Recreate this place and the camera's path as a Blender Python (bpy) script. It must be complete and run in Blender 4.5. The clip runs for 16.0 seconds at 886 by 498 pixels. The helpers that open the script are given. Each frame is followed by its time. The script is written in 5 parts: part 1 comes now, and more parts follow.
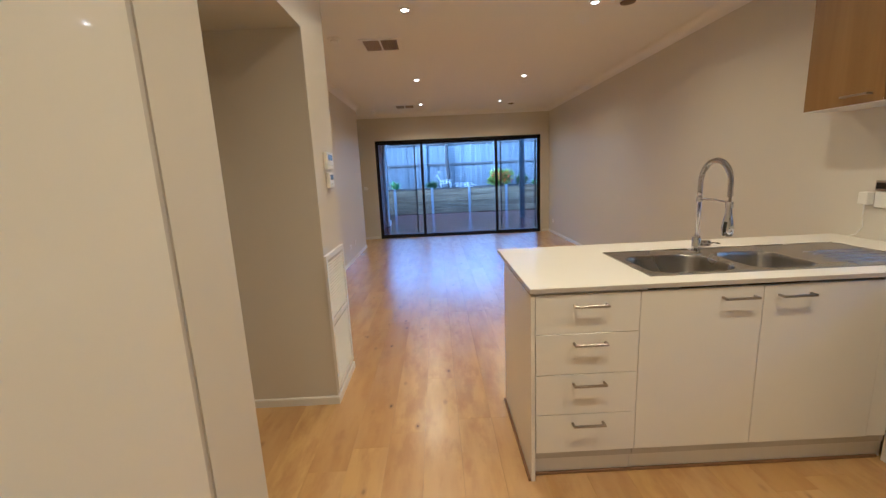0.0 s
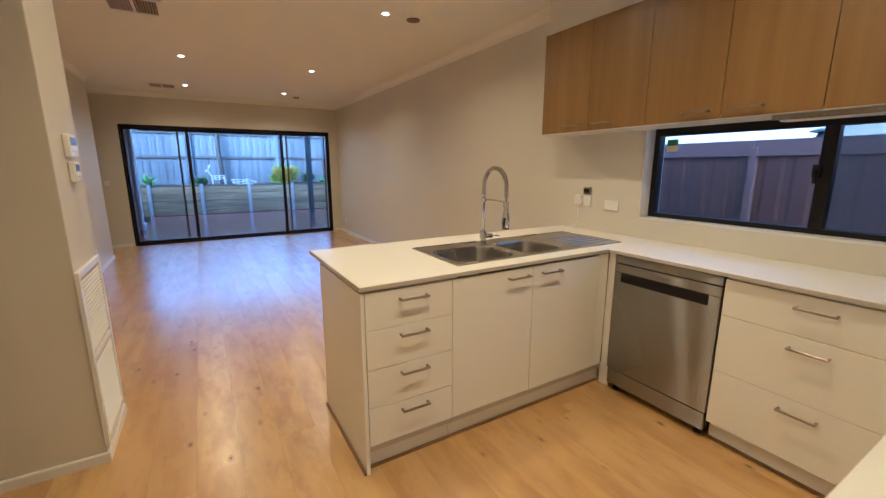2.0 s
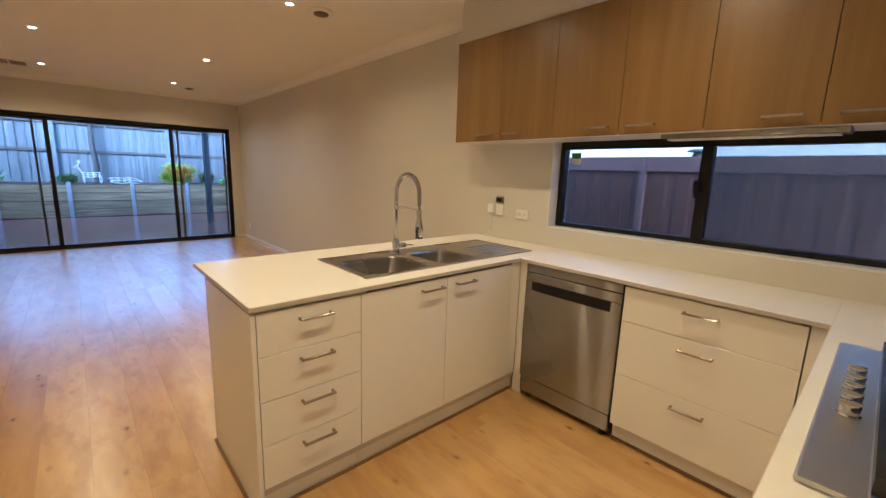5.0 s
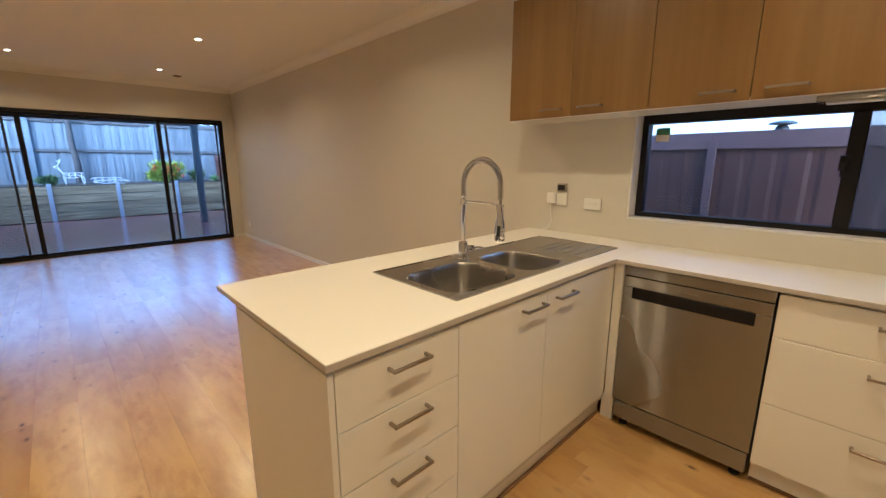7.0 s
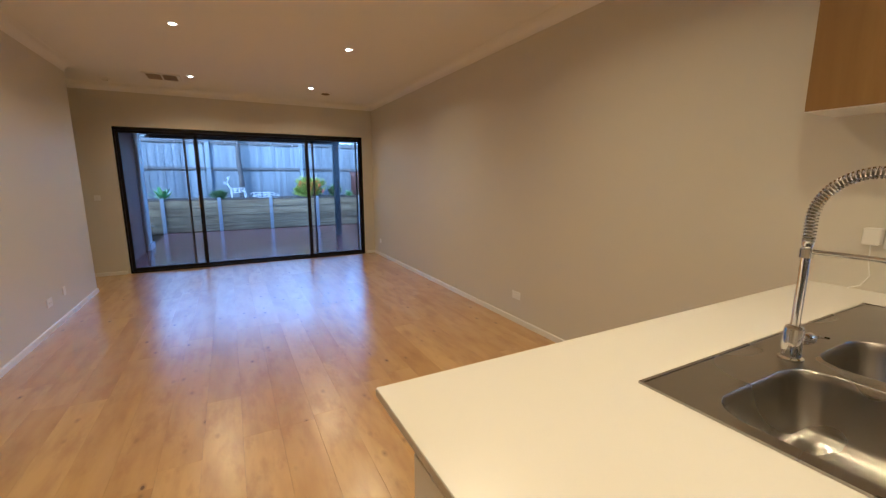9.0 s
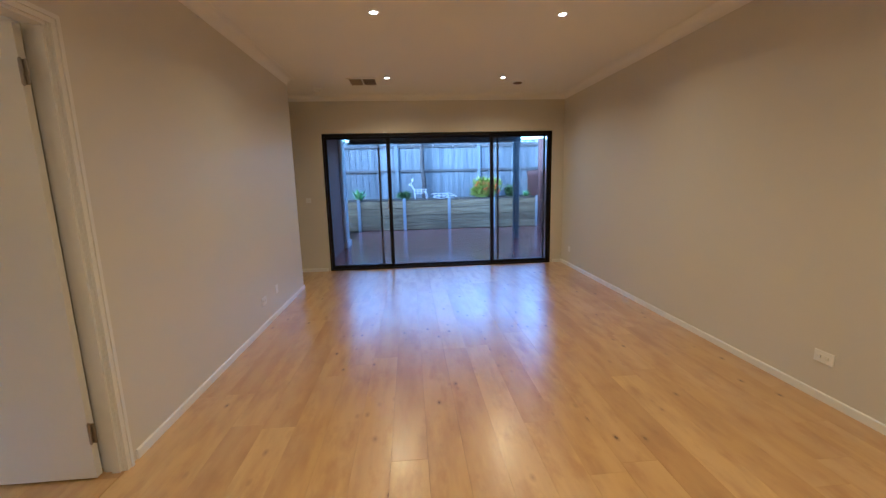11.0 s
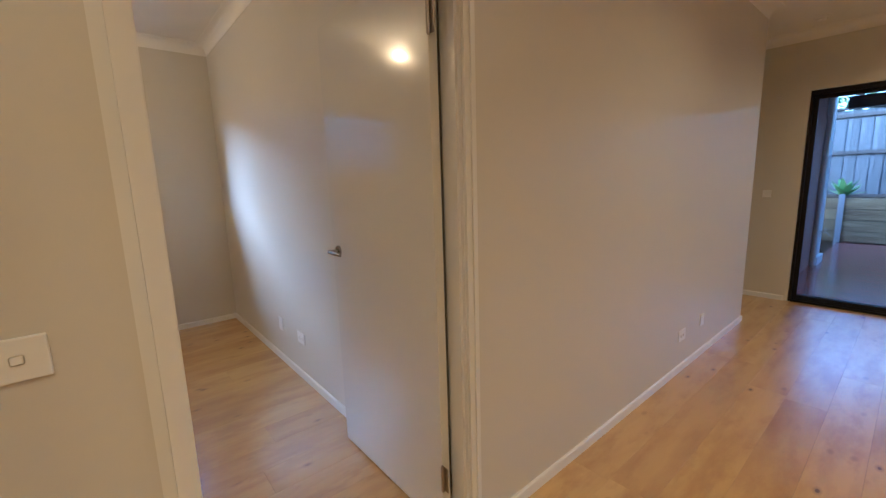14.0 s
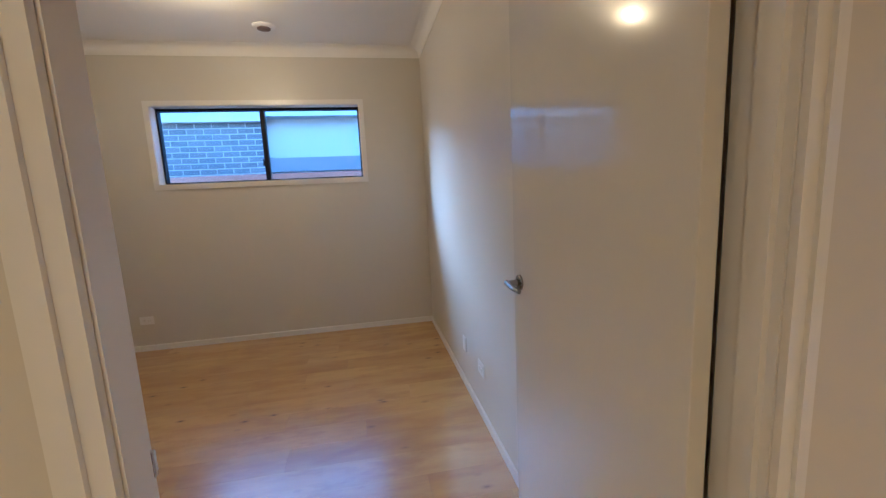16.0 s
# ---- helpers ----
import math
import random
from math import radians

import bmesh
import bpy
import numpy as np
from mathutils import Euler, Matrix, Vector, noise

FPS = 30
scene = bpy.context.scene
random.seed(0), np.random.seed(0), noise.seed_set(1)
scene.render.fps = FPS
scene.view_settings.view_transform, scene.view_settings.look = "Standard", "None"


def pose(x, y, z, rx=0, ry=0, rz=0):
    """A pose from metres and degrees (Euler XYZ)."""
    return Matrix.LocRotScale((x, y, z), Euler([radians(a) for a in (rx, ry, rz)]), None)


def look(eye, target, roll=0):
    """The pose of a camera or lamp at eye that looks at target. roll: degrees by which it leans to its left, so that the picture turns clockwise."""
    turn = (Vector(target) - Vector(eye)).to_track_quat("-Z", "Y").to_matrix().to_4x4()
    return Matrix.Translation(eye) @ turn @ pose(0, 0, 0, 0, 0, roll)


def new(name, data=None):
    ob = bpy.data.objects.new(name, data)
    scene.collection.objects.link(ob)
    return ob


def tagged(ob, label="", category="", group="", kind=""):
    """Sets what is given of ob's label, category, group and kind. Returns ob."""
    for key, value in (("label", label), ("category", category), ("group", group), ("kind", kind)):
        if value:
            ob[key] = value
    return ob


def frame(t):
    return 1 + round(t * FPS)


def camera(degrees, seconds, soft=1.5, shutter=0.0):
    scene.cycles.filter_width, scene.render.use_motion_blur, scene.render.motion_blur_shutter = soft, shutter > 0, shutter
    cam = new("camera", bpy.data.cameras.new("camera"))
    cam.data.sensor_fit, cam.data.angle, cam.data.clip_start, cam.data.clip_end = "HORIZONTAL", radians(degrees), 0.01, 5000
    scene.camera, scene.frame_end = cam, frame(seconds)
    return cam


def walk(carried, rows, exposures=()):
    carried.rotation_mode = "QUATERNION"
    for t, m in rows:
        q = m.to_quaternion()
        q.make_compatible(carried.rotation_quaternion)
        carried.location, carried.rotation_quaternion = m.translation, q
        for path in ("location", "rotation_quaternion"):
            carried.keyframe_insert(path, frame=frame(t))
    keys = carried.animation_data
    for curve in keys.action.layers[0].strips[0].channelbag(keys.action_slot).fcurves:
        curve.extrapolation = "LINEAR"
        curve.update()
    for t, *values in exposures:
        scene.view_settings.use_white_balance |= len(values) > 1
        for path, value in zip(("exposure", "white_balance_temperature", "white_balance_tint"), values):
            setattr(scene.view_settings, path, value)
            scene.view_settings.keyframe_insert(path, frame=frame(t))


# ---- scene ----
cam = camera(95.3, 16.0, soft=1.4)
PATH = [
    (0, (0.383, 1.532, 1.411), (0.403, 3.497, 1.039), -2.6),
    (0.5, (0.356, 1.553, 1.409), (0.664, 3.489, 1.017), -2.0),
    (1, (0.322, 1.556, 1.419), (0.903, 3.426, 1.012), -1.4),
    (1.5, (0.285, 1.56, 1.417), (1.096, 3.342, 1.009), -0.7),
    (2, (0.225, 1.557, 1.419), (1.224, 3.242, 1.019), 0.0),
    (2.5, (0.224, 1.541, 1.43), (1.364, 3.137, 1.041), 0.7),
    (3, (0.229, 1.539, 1.43), (1.478, 3.054, 1.053), 1.4),
    (3.5, (0.239, 1.522, 1.427), (1.566, 2.972, 1.059), 1.9),
    (6, (0.361, 1.911, 1.421), (1.688, 3.362, 1.056), 1.9),
    (6.5, (0.345, 2.108, 1.422), (1.684, 3.543, 1.035), 0.7),
    (7, (0.343, 2.3, 1.397), (1.691, 3.716, 0.979), 0.0),
    (7.5, (0.426, 2.542, 1.394), (1.687, 4.04, 0.985), 0.2),
    (8, (0.48, 2.768, 1.398), (1.599, 4.38, 1.009), 0.5),
    (10.5, (0.488, 3.872, 1.394), (0.965, 5.787, 1.074), -1.3),
    (11, (0.406, 4.112, 1.401), (0.56, 6.077, 1.065), -1.4),
    (11.5, (0.369, 4.328, 1.376), (0.127, 6.287, 1.05), -1.7),
    (12, (0.354, 4.497, 1.384), (-0.246, 6.379, 1.073), -1.4),
    (12.5, (0.287, 4.61, 1.373), (-0.628, 6.361, 1.066), -0.6),
    (13, (0.135, 4.783, 1.36), (-0.975, 6.416, 1.043), -0.1),
    (13.5, (0.01, 4.925, 1.369), (-1.279, 6.415, 1.025), -1.4),
    (14, (-0.089, 5.132, 1.366), (-1.598, 6.402, 1.036), -1.7),
    (14.5, (-0.235, 5.255, 1.362), (-1.889, 6.330, 1.031), -0.6),
    (15, (-0.44, 5.362, 1.356), (-2.21, 6.235, 1.035), -0.4),
    (15.5, (-0.567, 5.408, 1.38), (-2.439, 6.04, 1.074), -1.4),
    (16, (-0.624, 5.497, 1.38), (-2.569, 5.855, 1.079), -2.7),
]
walk(cam, [(t, look(eye, target, roll)) for t, eye, target, roll in PATH],
     exposures=[(0, 3.38, 4040, 8), (2, 3.42, 4220, 8), (4, 3.39, 4460, 8), (8, 3.28, 4460, 8), (10.5, 3.25, 4200, 6), (11.5, 3.30, 4240, 6), (12.5, 3.30, 4700, 8), (13.5, 3.29, 4560, 8), (14.5, 3.26, 4140, 8), (16, 3.23, 4080, 7)])

# ---- world, sun and exposure ----
world = bpy.data.worlds.new("overcast_sky")
scene.world = world
world.use_nodes = True
wn = world.node_tree
sky = wn.nodes.new("ShaderNodeTexSky")
sky.sky_type = "NISHITA"
sky.sun_disc = False
sky.sun_elevation = radians(24)
sky.sun_rotation = radians(219)
sky.air_density, sky.dust_density, sky.ozone_density = 1.0, 1.0, 3.0
wn.links.new(sky.outputs["Color"], wn.nodes["Background"].inputs["Color"])
wn.nodes["Background"].inputs["Strength"].default_value = 0.15
sun_data = bpy.data.lights.new("sun", "SUN")
sun_data.energy, sun_data.angle, sun_data.color = 1.1, radians(34), (0.93, 0.97, 1.0)
sun = new("sun", sun_data)
sun.matrix_world = look((-8, -10, 5.5), (0, 0, 0))

LAMP_W, LAMP_TINT = 0.88, (1.0, 0.61, 0.225)

# ---- materials ----


def nodes_of(name):
    m = bpy.data.materials.new(name)
    m.use_nodes = True
    return m, m.node_tree, m.node_tree.nodes["Principled BSDF"]


def link(tree, a, ao, b, bi):
    tree.links.new(a.outputs[ao], b.inputs[bi])


def node(tree, kind, **values):
    n = tree.nodes.new(kind)
    for key, value in values.items():
        n.inputs[key.replace("_", " ")].default_value = value
    return n


def mix_rgb(tree, fac, a, b, blend="MIX"):
    n = tree.nodes.new("ShaderNodeMix")
    n.data_type, n.blend_type = "RGBA", blend
    for slot, v in ((0, fac), (6, a), (7, b)):
        if isinstance(v, bpy.types.NodeSocket):
            tree.links.new(v, n.inputs[slot])
        elif slot == 0:
            n.inputs[slot].default_value = v
        else:
            n.inputs[slot].default_value = (*v, 1)
    return n.outputs[2]


def ramp(tree, source, stops):
    n = tree.nodes.new("ShaderNodeValToRGB")
    tree.links.new(source, n.inputs[0])
    while len(n.color_ramp.elements) < len(stops):
        n.color_ramp.elements.new(0.5)
    for e, (p, c) in zip(n.color_ramp.elements, stops):
        e.position, e.color = p, (*c, 1) if len(c) == 3 else c
    return n.outputs[0]


def coords(tree, scale=(1, 1, 1), random_shift=0.0):
    tc = tree.nodes.new("ShaderNodeTexCoord")
    mp = tree.nodes.new("ShaderNodeMapping")
    mp.inputs["Scale"].default_value = scale
    tree.links.new(tc.outputs["Object"], mp.inputs["Vector"])
    if random_shift:
        info = tree.nodes.new("ShaderNodeObjectInfo")
        mul = tree.nodes.new("ShaderNodeMath")
        mul.operation = "MULTIPLY"
        mul.inputs[1].default_value = random_shift
        tree.links.new(info.outputs["Random"], mul.inputs[0])
        comb = tree.nodes.new("ShaderNodeCombineXYZ")
        for i in range(3):
            tree.links.new(mul.outputs[0], comb.inputs[i])
        tree.links.new(comb.outputs[0], mp.inputs["Location"])
    return mp.outputs[0]


def noise_of(tree, vec, scale, detail=4, rough=0.55):
    n = node(tree, "ShaderNodeTexNoise", Scale=scale, Detail=detail, Roughness=rough)
    tree.links.new(vec, n.inputs["Vector"])
    return n.outputs[0]


def bumped(tree, bsdf, height, strength, distance=0.002):
    b = node(tree, "ShaderNodeBump", Strength=strength, Distance=distance)
    tree.links.new(height, b.inputs["Height"])
    tree.links.new(b.outputs[0], bsdf.inputs["Normal"])


def surface(name, color, rough=0.5, metal=0.0, spread=0.06, scales=(1.7, 60), bump=0.08, stretch=(1, 1, 1), coat=0.0,
            rough_spread=0.025):
    """A plain surface with slow mottling, fine grain and a little relief."""
    m, t, b = nodes_of(name)
    v = coords(t, stretch)
    slow, fine = noise_of(t, v, scales[0], 3), noise_of(t, v, scales[1], 5)
    dark, pale = [tuple(max(0, min(1, c * k)) for c in color) for k in (1 - spread, 1 + spread)]
    base = mix_rgb(t, slow, dark, pale)
    base = mix_rgb(t, 0.35, base, ramp(t, fine, [(0.3, dark), (0.7, pale)]))
    t.links.new(base, b.inputs["Base Color"])
    r = node(t, "ShaderNodeMapRange", From_Min=0.3, From_Max=0.7, To_Min=max(0.02, rough - rough_spread),
             To_Max=min(1, rough + rough_spread))
    t.links.new(slow, r.inputs[0])
    t.links.new(r.outputs[0], b.inputs["Roughness"])
    b.inputs["Metallic"].default_value = metal
    b.inputs["Coat Weight"].default_value = coat
    if bump:
        bumped(t, b, fine, bump)
    return m


def oak_floor():
    """Blond oak laminate: each board has its own tone, long grain and scattered small knots."""
    m, t, b = nodes_of("oak_floor")
    v = coords(t, (1, 1, 1), 37.0)
    stretched = t.nodes.new("ShaderNodeMapping")
    stretched.inputs["Scale"].default_value = (5.5, 1.1, 5.5)
    t.links.new(v, stretched.inputs["Vector"])
    grain = noise_of(t, stretched.outputs[0], 2.2, 6, 0.55)
    band = noise_of(t, stretched.outputs[0], 0.9, 3, 0.5)
    info = t.nodes.new("ShaderNodeObjectInfo")
    tone = ramp(t, info.outputs["Random"], [(0.0, (0.475, 0.272, 0.062)), (0.5, (0.55, 0.333, 0.083)), (1.0, (0.615, 0.388, 0.106))])
    col = mix_rgb(t, ramp(t, grain, [(0.42, (0, 0, 0)), (0.72, (0.65, 0.65, 0.65))]), tone, (0.36, 0.18, 0.042))
    col = mix_rgb(t, ramp(t, band, [(0.42, (0, 0, 0)), (0.72, (0.55, 0.55, 0.55))]), col, (0.64, 0.42, 0.165))
    patches = t.nodes.new("ShaderNodeMapping")
    patches.inputs["Scale"].default_value = (9.0, 3.2, 1)
    t.links.new(v, patches.inputs["Vector"])
    mottle = noise_of(t, patches.outputs[0], 1.0, 5, 0.6)
    col = mix_rgb(t, ramp(t, mottle, [(0.51, (0, 0, 0)), (0.66, (0.5, 0.5, 0.5))]), col, (0.37, 0.185, 0.040))
    squash = t.nodes.new("ShaderNodeMapping")
    squash.inputs["Scale"].default_value = (11.0, 5.6, 1)
    t.links.new(v, squash.inputs["Vector"])
    cells = node(t, "ShaderNodeTexVoronoi", Scale=1.0, Randomness=1.0)
    t.links.new(squash.outputs[0], cells.inputs["Vector"])
    ring = ramp(t, cells.outputs["Distance"], [(0.0, (1, 1, 1)), (0.07, (0.95, 0.95, 0.95)), (0.10, (0.4, 0.4, 0.4)), (0.22, (0, 0, 0))])
    pick = t.nodes.new("ShaderNodeSeparateColor")
    t.links.new(cells.outputs["Color"], pick.inputs[0])
    chosen = ramp(t, pick.outputs[0], [(0.60, (0, 0, 0)), (0.78, (1, 1, 1))])
    knots = mix_rgb(t, 1.0, ring, chosen, "MULTIPLY")
    col = mix_rgb(t, knots, col, (0.10, 0.040, 0.010))
    t.links.new(col, b.inputs["Base Color"])
    r = node(t, "ShaderNodeMapRange", From_Min=0.3, From_Max=0.7, To_Min=0.29, To_Max=0.35)
    t.links.new(grain, r.inputs[0])
    t.links.new(r.outputs[0], b.inputs["Roughness"])
    b.inputs["Specular IOR Level"].default_value = 1.0
    b.inputs["Coat Weight"].default_value = 1.0
    b.inputs["Coat Roughness"].default_value = 0.235
    return m


def wood(name, tones, stretch, rough=0.4, scale=3.0, bump=0.08, per_object=True, span=(0.78, 1.12), spec=0.5):
    m, t, b = nodes_of(name)
    v = coords(t, stretch, 23.0 if per_object else 0.0)
    g = noise_of(t, v, scale, 7, 0.6)
    s = noise_of(t, v, scale * 0.3, 3, 0.5)
    col = ramp(t, g, [(0.3, tones[0]), (0.52, tones[1]), (0.75, tones[2])])
    col = mix_rgb(t, ramp(t, s, [(0.35, (0, 0, 0)), (0.7, (0.5, 0.5, 0.5))]), col, tones[0])
    if per_object:
        info = t.nodes.new("ShaderNodeObjectInfo")
        k = ramp(t, info.outputs["Random"], [(0, (span[0],) * 3), (1, (span[1],) * 3)])
        col = mix_rgb(t, 1.0, col, k, "MULTIPLY")
    t.links.new(col, b.inputs["Base Color"])
    b.inputs["Roughness"].default_value = rough
    b.inputs["Specular IOR Level"].default_value = spec
    if bump:
        bumped(t, b, g, bump)
    return m


def brushed(name, color, rough, stretch, drawn=0.0):
    """Brushed metal with fine streaks; drawn mixes in a gloss pulled out across level brush lines."""
    m, t, b = nodes_of(name)
    v = coords(t, stretch)
    g = noise_of(t, v, 30, 4)
    s = noise_of(t, coords(t), 1.3, 2)
    tone = mix_rgb(t, g, tuple(c * 0.93 for c in color), tuple(min(1, c * 1.06) for c in color))
    t.links.new(tone, b.inputs["Base Color"])
    r = node(t, "ShaderNodeMapRange", From_Min=0.3, From_Max=0.7, To_Min=rough * 0.97, To_Max=rough * 1.04)
    t.links.new(s, r.inputs[0])
    t.links.new(r.outputs[0], b.inputs["Roughness"])
    b.inputs["Metallic"].default_value = 1.0
    if drawn:
        tan = t.nodes.new("ShaderNodeTangent")
        tan.direction_type, tan.axis = "RADIAL", "Z"
        streak = node(t, "ShaderNodeBsdfAnisotropic", Roughness=0.26, Anisotropy=0.86)
        t.links.new(tan.outputs[0], streak.inputs["Tangent"])
        t.links.new(tone, streak.inputs["Color"])
        mix = t.nodes.new("ShaderNodeMixShader")
        mix.inputs[0].default_value = drawn
        t.links.new(b.outputs[0], mix.inputs[1])
        t.links.new(streak.outputs[0], mix.inputs[2])
        t.links.new(mix.outputs[0], t.nodes["Material Output"].inputs["Surface"])
    return m


def glass(name):
    """Thin clear pane: straight through, with a mirror gloss by Fresnel."""
    m, t, b = nodes_of(name)
    clear, gloss, mix = [t.nodes.new(k) for k in ("ShaderNodeBsdfTransparent", "ShaderNodeBsdfGlossy", "ShaderNodeMixShader")]
    clear.inputs["Color"].default_value = (0.97, 0.985, 0.98, 1)
    gloss.inputs["Roughness"].default_value = 0.0
    fres = node(t, "ShaderNodeFresnel", IOR=1.3)
    t.links.new(fres.outputs[0], mix.inputs[0])
    t.links.new(clear.outputs[0], mix.inputs[1])
    t.links.new(gloss.outputs[0], mix.inputs[2])
    t.links.new(mix.outputs[0], t.nodes["Material Output"].inputs["Surface"])
    return m


def mesh_screen(name, cover):
    """Insect screen seen as a fine grey haze."""
    m, t, b = nodes_of(name)
    clear = t.nodes.new("ShaderNodeBsdfTransparent")
    clear.inputs["Color"].default_value = (1 - cover, 1 - cover, 1 - cover * 0.95, 1)
    t.links.new(clear.outputs[0], t.nodes["Material Output"].inputs["Surface"])
    return m


def dense_screen(name, color, cover, dim):
    """Close-woven insect screen: its threads scatter daylight and dim what lies behind."""
    m, t, b = nodes_of(name)
    clear, thread, mix = [t.nodes.new(k) for k in ("ShaderNodeBsdfTransparent", "ShaderNodeBsdfTranslucent", "ShaderNodeMixShader")]
    clear.inputs["Color"].default_value = (dim, dim, dim, 1)
    thread.inputs["Color"].default_value = (*color, 1)
    mix.inputs[0].default_value = cover
    t.links.new(clear.outputs[0], mix.inputs[1])
    t.links.new(thread.outputs[0], mix.inputs[2])
    t.links.new(mix.outputs[0], t.nodes["Material Output"].inputs["Surface"])
    return m


def glow(name, color, strength):
    m, t, b = nodes_of(name)
    b.inputs["Base Color"].default_value = (0.9, 0.9, 0.88, 1)
    b.inputs["Emission Color"].default_value = (*color, 1)
    b.inputs["Emission Strength"].default_value = strength
    return m


def brick_material():
    m, t, b = nodes_of("grey_brick")
    info = t.nodes.new("ShaderNodeObjectInfo")
    v = coords(t, (1, 1, 1), 11.0)
    n = noise_of(t, v, 40, 5)
    tone = ramp(t, info.outputs["Random"], [(0, (0.15, 0.155, 0.17)), (0.5, (0.19, 0.195, 0.21)), (1, (0.235, 0.235, 0.245))])
    t.links.new(mix_rgb(t, ramp(t, n, [(0.35, (0, 0, 0)), (0.7, (0.5, 0.5, 0.5))]), tone, (0.22, 0.22, 0.225)), b.inputs["Base Color"])
    b.inputs["Roughness"].default_value = 0.85
    bumped(t, b, n, 0.4, 0.004)
    return m


WALL = surface("wall_paint", (0.65, 0.615, 0.54), 0.42, spread=0.012, scales=(0.9, 220), bump=0.03, rough_spread=0.0)
CEIL = surface("ceiling_paint", (0.86, 0.84, 0.80), 0.8, spread=0.015, scales=(0.8, 150), bump=0.04)
TRIM = surface("gloss_trim_paint", (0.78, 0.76, 0.72), 0.28, spread=0.006, scales=(2, 90), bump=0, rough_spread=0.0)
DOOR = surface("satin_door_paint", (0.76, 0.735, 0.67), 0.15, spread=0.006, scales=(1.5, 120), bump=0, rough_spread=0.0)
for socket, value in (("Specular IOR Level", 0.25), ("Coat Weight", 0.4), ("Coat Roughness", 0.05)):
    DOOR.node_tree.nodes["Principled BSDF"].inputs[socket].default_value = value
CABINET = surface("white_cabinet_laminate", (0.80, 0.78, 0.735), 0.27, spread=0.006, scales=(2, 140), bump=0, rough_spread=0.0)
EDGE = surface("cabinet_shadow_board", (0.52, 0.49, 0.45), 0.45, spread=0.03)
STONE = surface("cream_stone_worktop", (0.80, 0.775, 0.73), 0.26, spread=0.012, scales=(3, 320), bump=0, rough_spread=0.0)
CARCASS = surface("carcass_board", (0.55, 0.53, 0.5), 0.6)
FLOOR = oak_floor()
UNDERLAY = surface("underlay", (0.09, 0.06, 0.035), 0.9)
OAK_DOOR = wood("oak_veneer", ((0.185, 0.098, 0.022), (0.230, 0.131, 0.033), (0.275, 0.165, 0.048)), (7, 7, 0.35), 0.36, 1.6, 0.05, span=(0.95, 1.04))
STEEL = brushed("brushed_steel", (0.35, 0.345, 0.335), 0.27, (2, 2, 60), 0.5)
PLATE_STEEL = brushed("satin_plate_steel", (0.66, 0.655, 0.64), 0.36, (60, 2, 2))
SINK = brushed("satin_sink_steel", (0.36, 0.345, 0.325), 0.27, (3, 40, 3))
NICKEL = brushed("nickel_bar", (0.36, 0.32, 0.27), 0.33, (30, 30, 3))
CHROME = surface("chrome", (0.72, 0.72, 0.72), 0.07, 1.0, spread=0.02, bump=0, rough_spread=0.02)
DARK_CHROME = surface("dull_chrome", (0.30, 0.29, 0.28), 0.2, 1.0, spread=0.04, bump=0, rough_spread=0.02)
BLACK = surface("black_enamel", (0.018, 0.018, 0.02), 0.22, spread=0.2, bump=0.03)
BLACKGLASS = surface("black_gloss_strip", (0.012, 0.010, 0.012), 0.08, spread=0.2, bump=0)
ALU = surface("black_powder_coat", (0.010, 0.009, 0.011), 0.5, spread=0.12, scales=(3, 260), bump=0)
ALU.node_tree.nodes["Principled BSDF"].inputs["Specular IOR Level"].default_value = 0.25
GLASS = glass("window_glass")
SCREEN_MESH = mesh_screen("insect_screen", 0.10)
SCREEN_DENSE = dense_screen("dense_insect_screen", (0.36, 0.29, 0.24), 0.09, 0.62)
SCREEN_ALU = surface("charcoal_screen_frame", (0.03, 0.028, 0.03), 0.45, spread=0.12)
PLASTIC = surface("white_plastic", (0.82, 0.81, 0.78), 0.3, spread=0.015, bump=0.02)
VENT = surface("taupe_vent_louvre", (0.16, 0.11, 0.09), 0.5, spread=0.06)
LOUVRE = surface("pale_brown_louvre", (0.42, 0.33, 0.28), 0.5, spread=0.05)
DISPLAY = surface("grey_display", (0.18, 0.19, 0.18), 0.2, spread=0.08, bump=0)
RUBBER = surface("black_rubber", (0.02, 0.02, 0.02), 0.7)
LENS = glow("lamp_lens", (1.0, 0.80, 0.55), 6.0)
BULB = glow("bulb_glass", (1.0, 0.62, 0.26), 2.2)
# outside
DECK = wood("wet_red_decking", ((0.20, 0.058, 0.042), (0.31, 0.10, 0.070), (0.39, 0.15, 0.11)), (0.7, 9, 9), 0.20, 2.5, 0.0, span=(0.9, 1.1), spec=0.5)
for socket, value in (("Coat Weight", 0.5), ("Coat Roughness", 0.16), ("Coat IOR", 1.5)):
    DECK.node_tree.nodes["Principled BSDF"].inputs[socket].default_value = value
PALING = wood("weathered_paling", ((0.066, 0.078, 0.092), (0.102, 0.118, 0.136), (0.142, 0.160, 0.180)), (9, 9, 0.5), 0.85, 2.2, 0.1, span=(0.75, 1.15))
RAIL = wood("weathered_rail", ((0.035, 0.035, 0.037), (0.055, 0.055, 0.057), (0.09, 0.09, 0.09)), (0.5, 9, 9), 0.85, 2.2, 0.3)
SLEEPER = wood("treated_pine_sleeper", ((0.14, 0.10, 0.05), (0.30, 0.235, 0.13), (0.45, 0.36, 0.21)), (0.7, 6, 9), 0.8, 2.4, 0.15, span=(0.8, 1.15))
GALV = surface("galvanised_post", (0.33, 0.355, 0.385), 0.45, 0.2, spread=0.12, scales=(6, 60), bump=0.1)
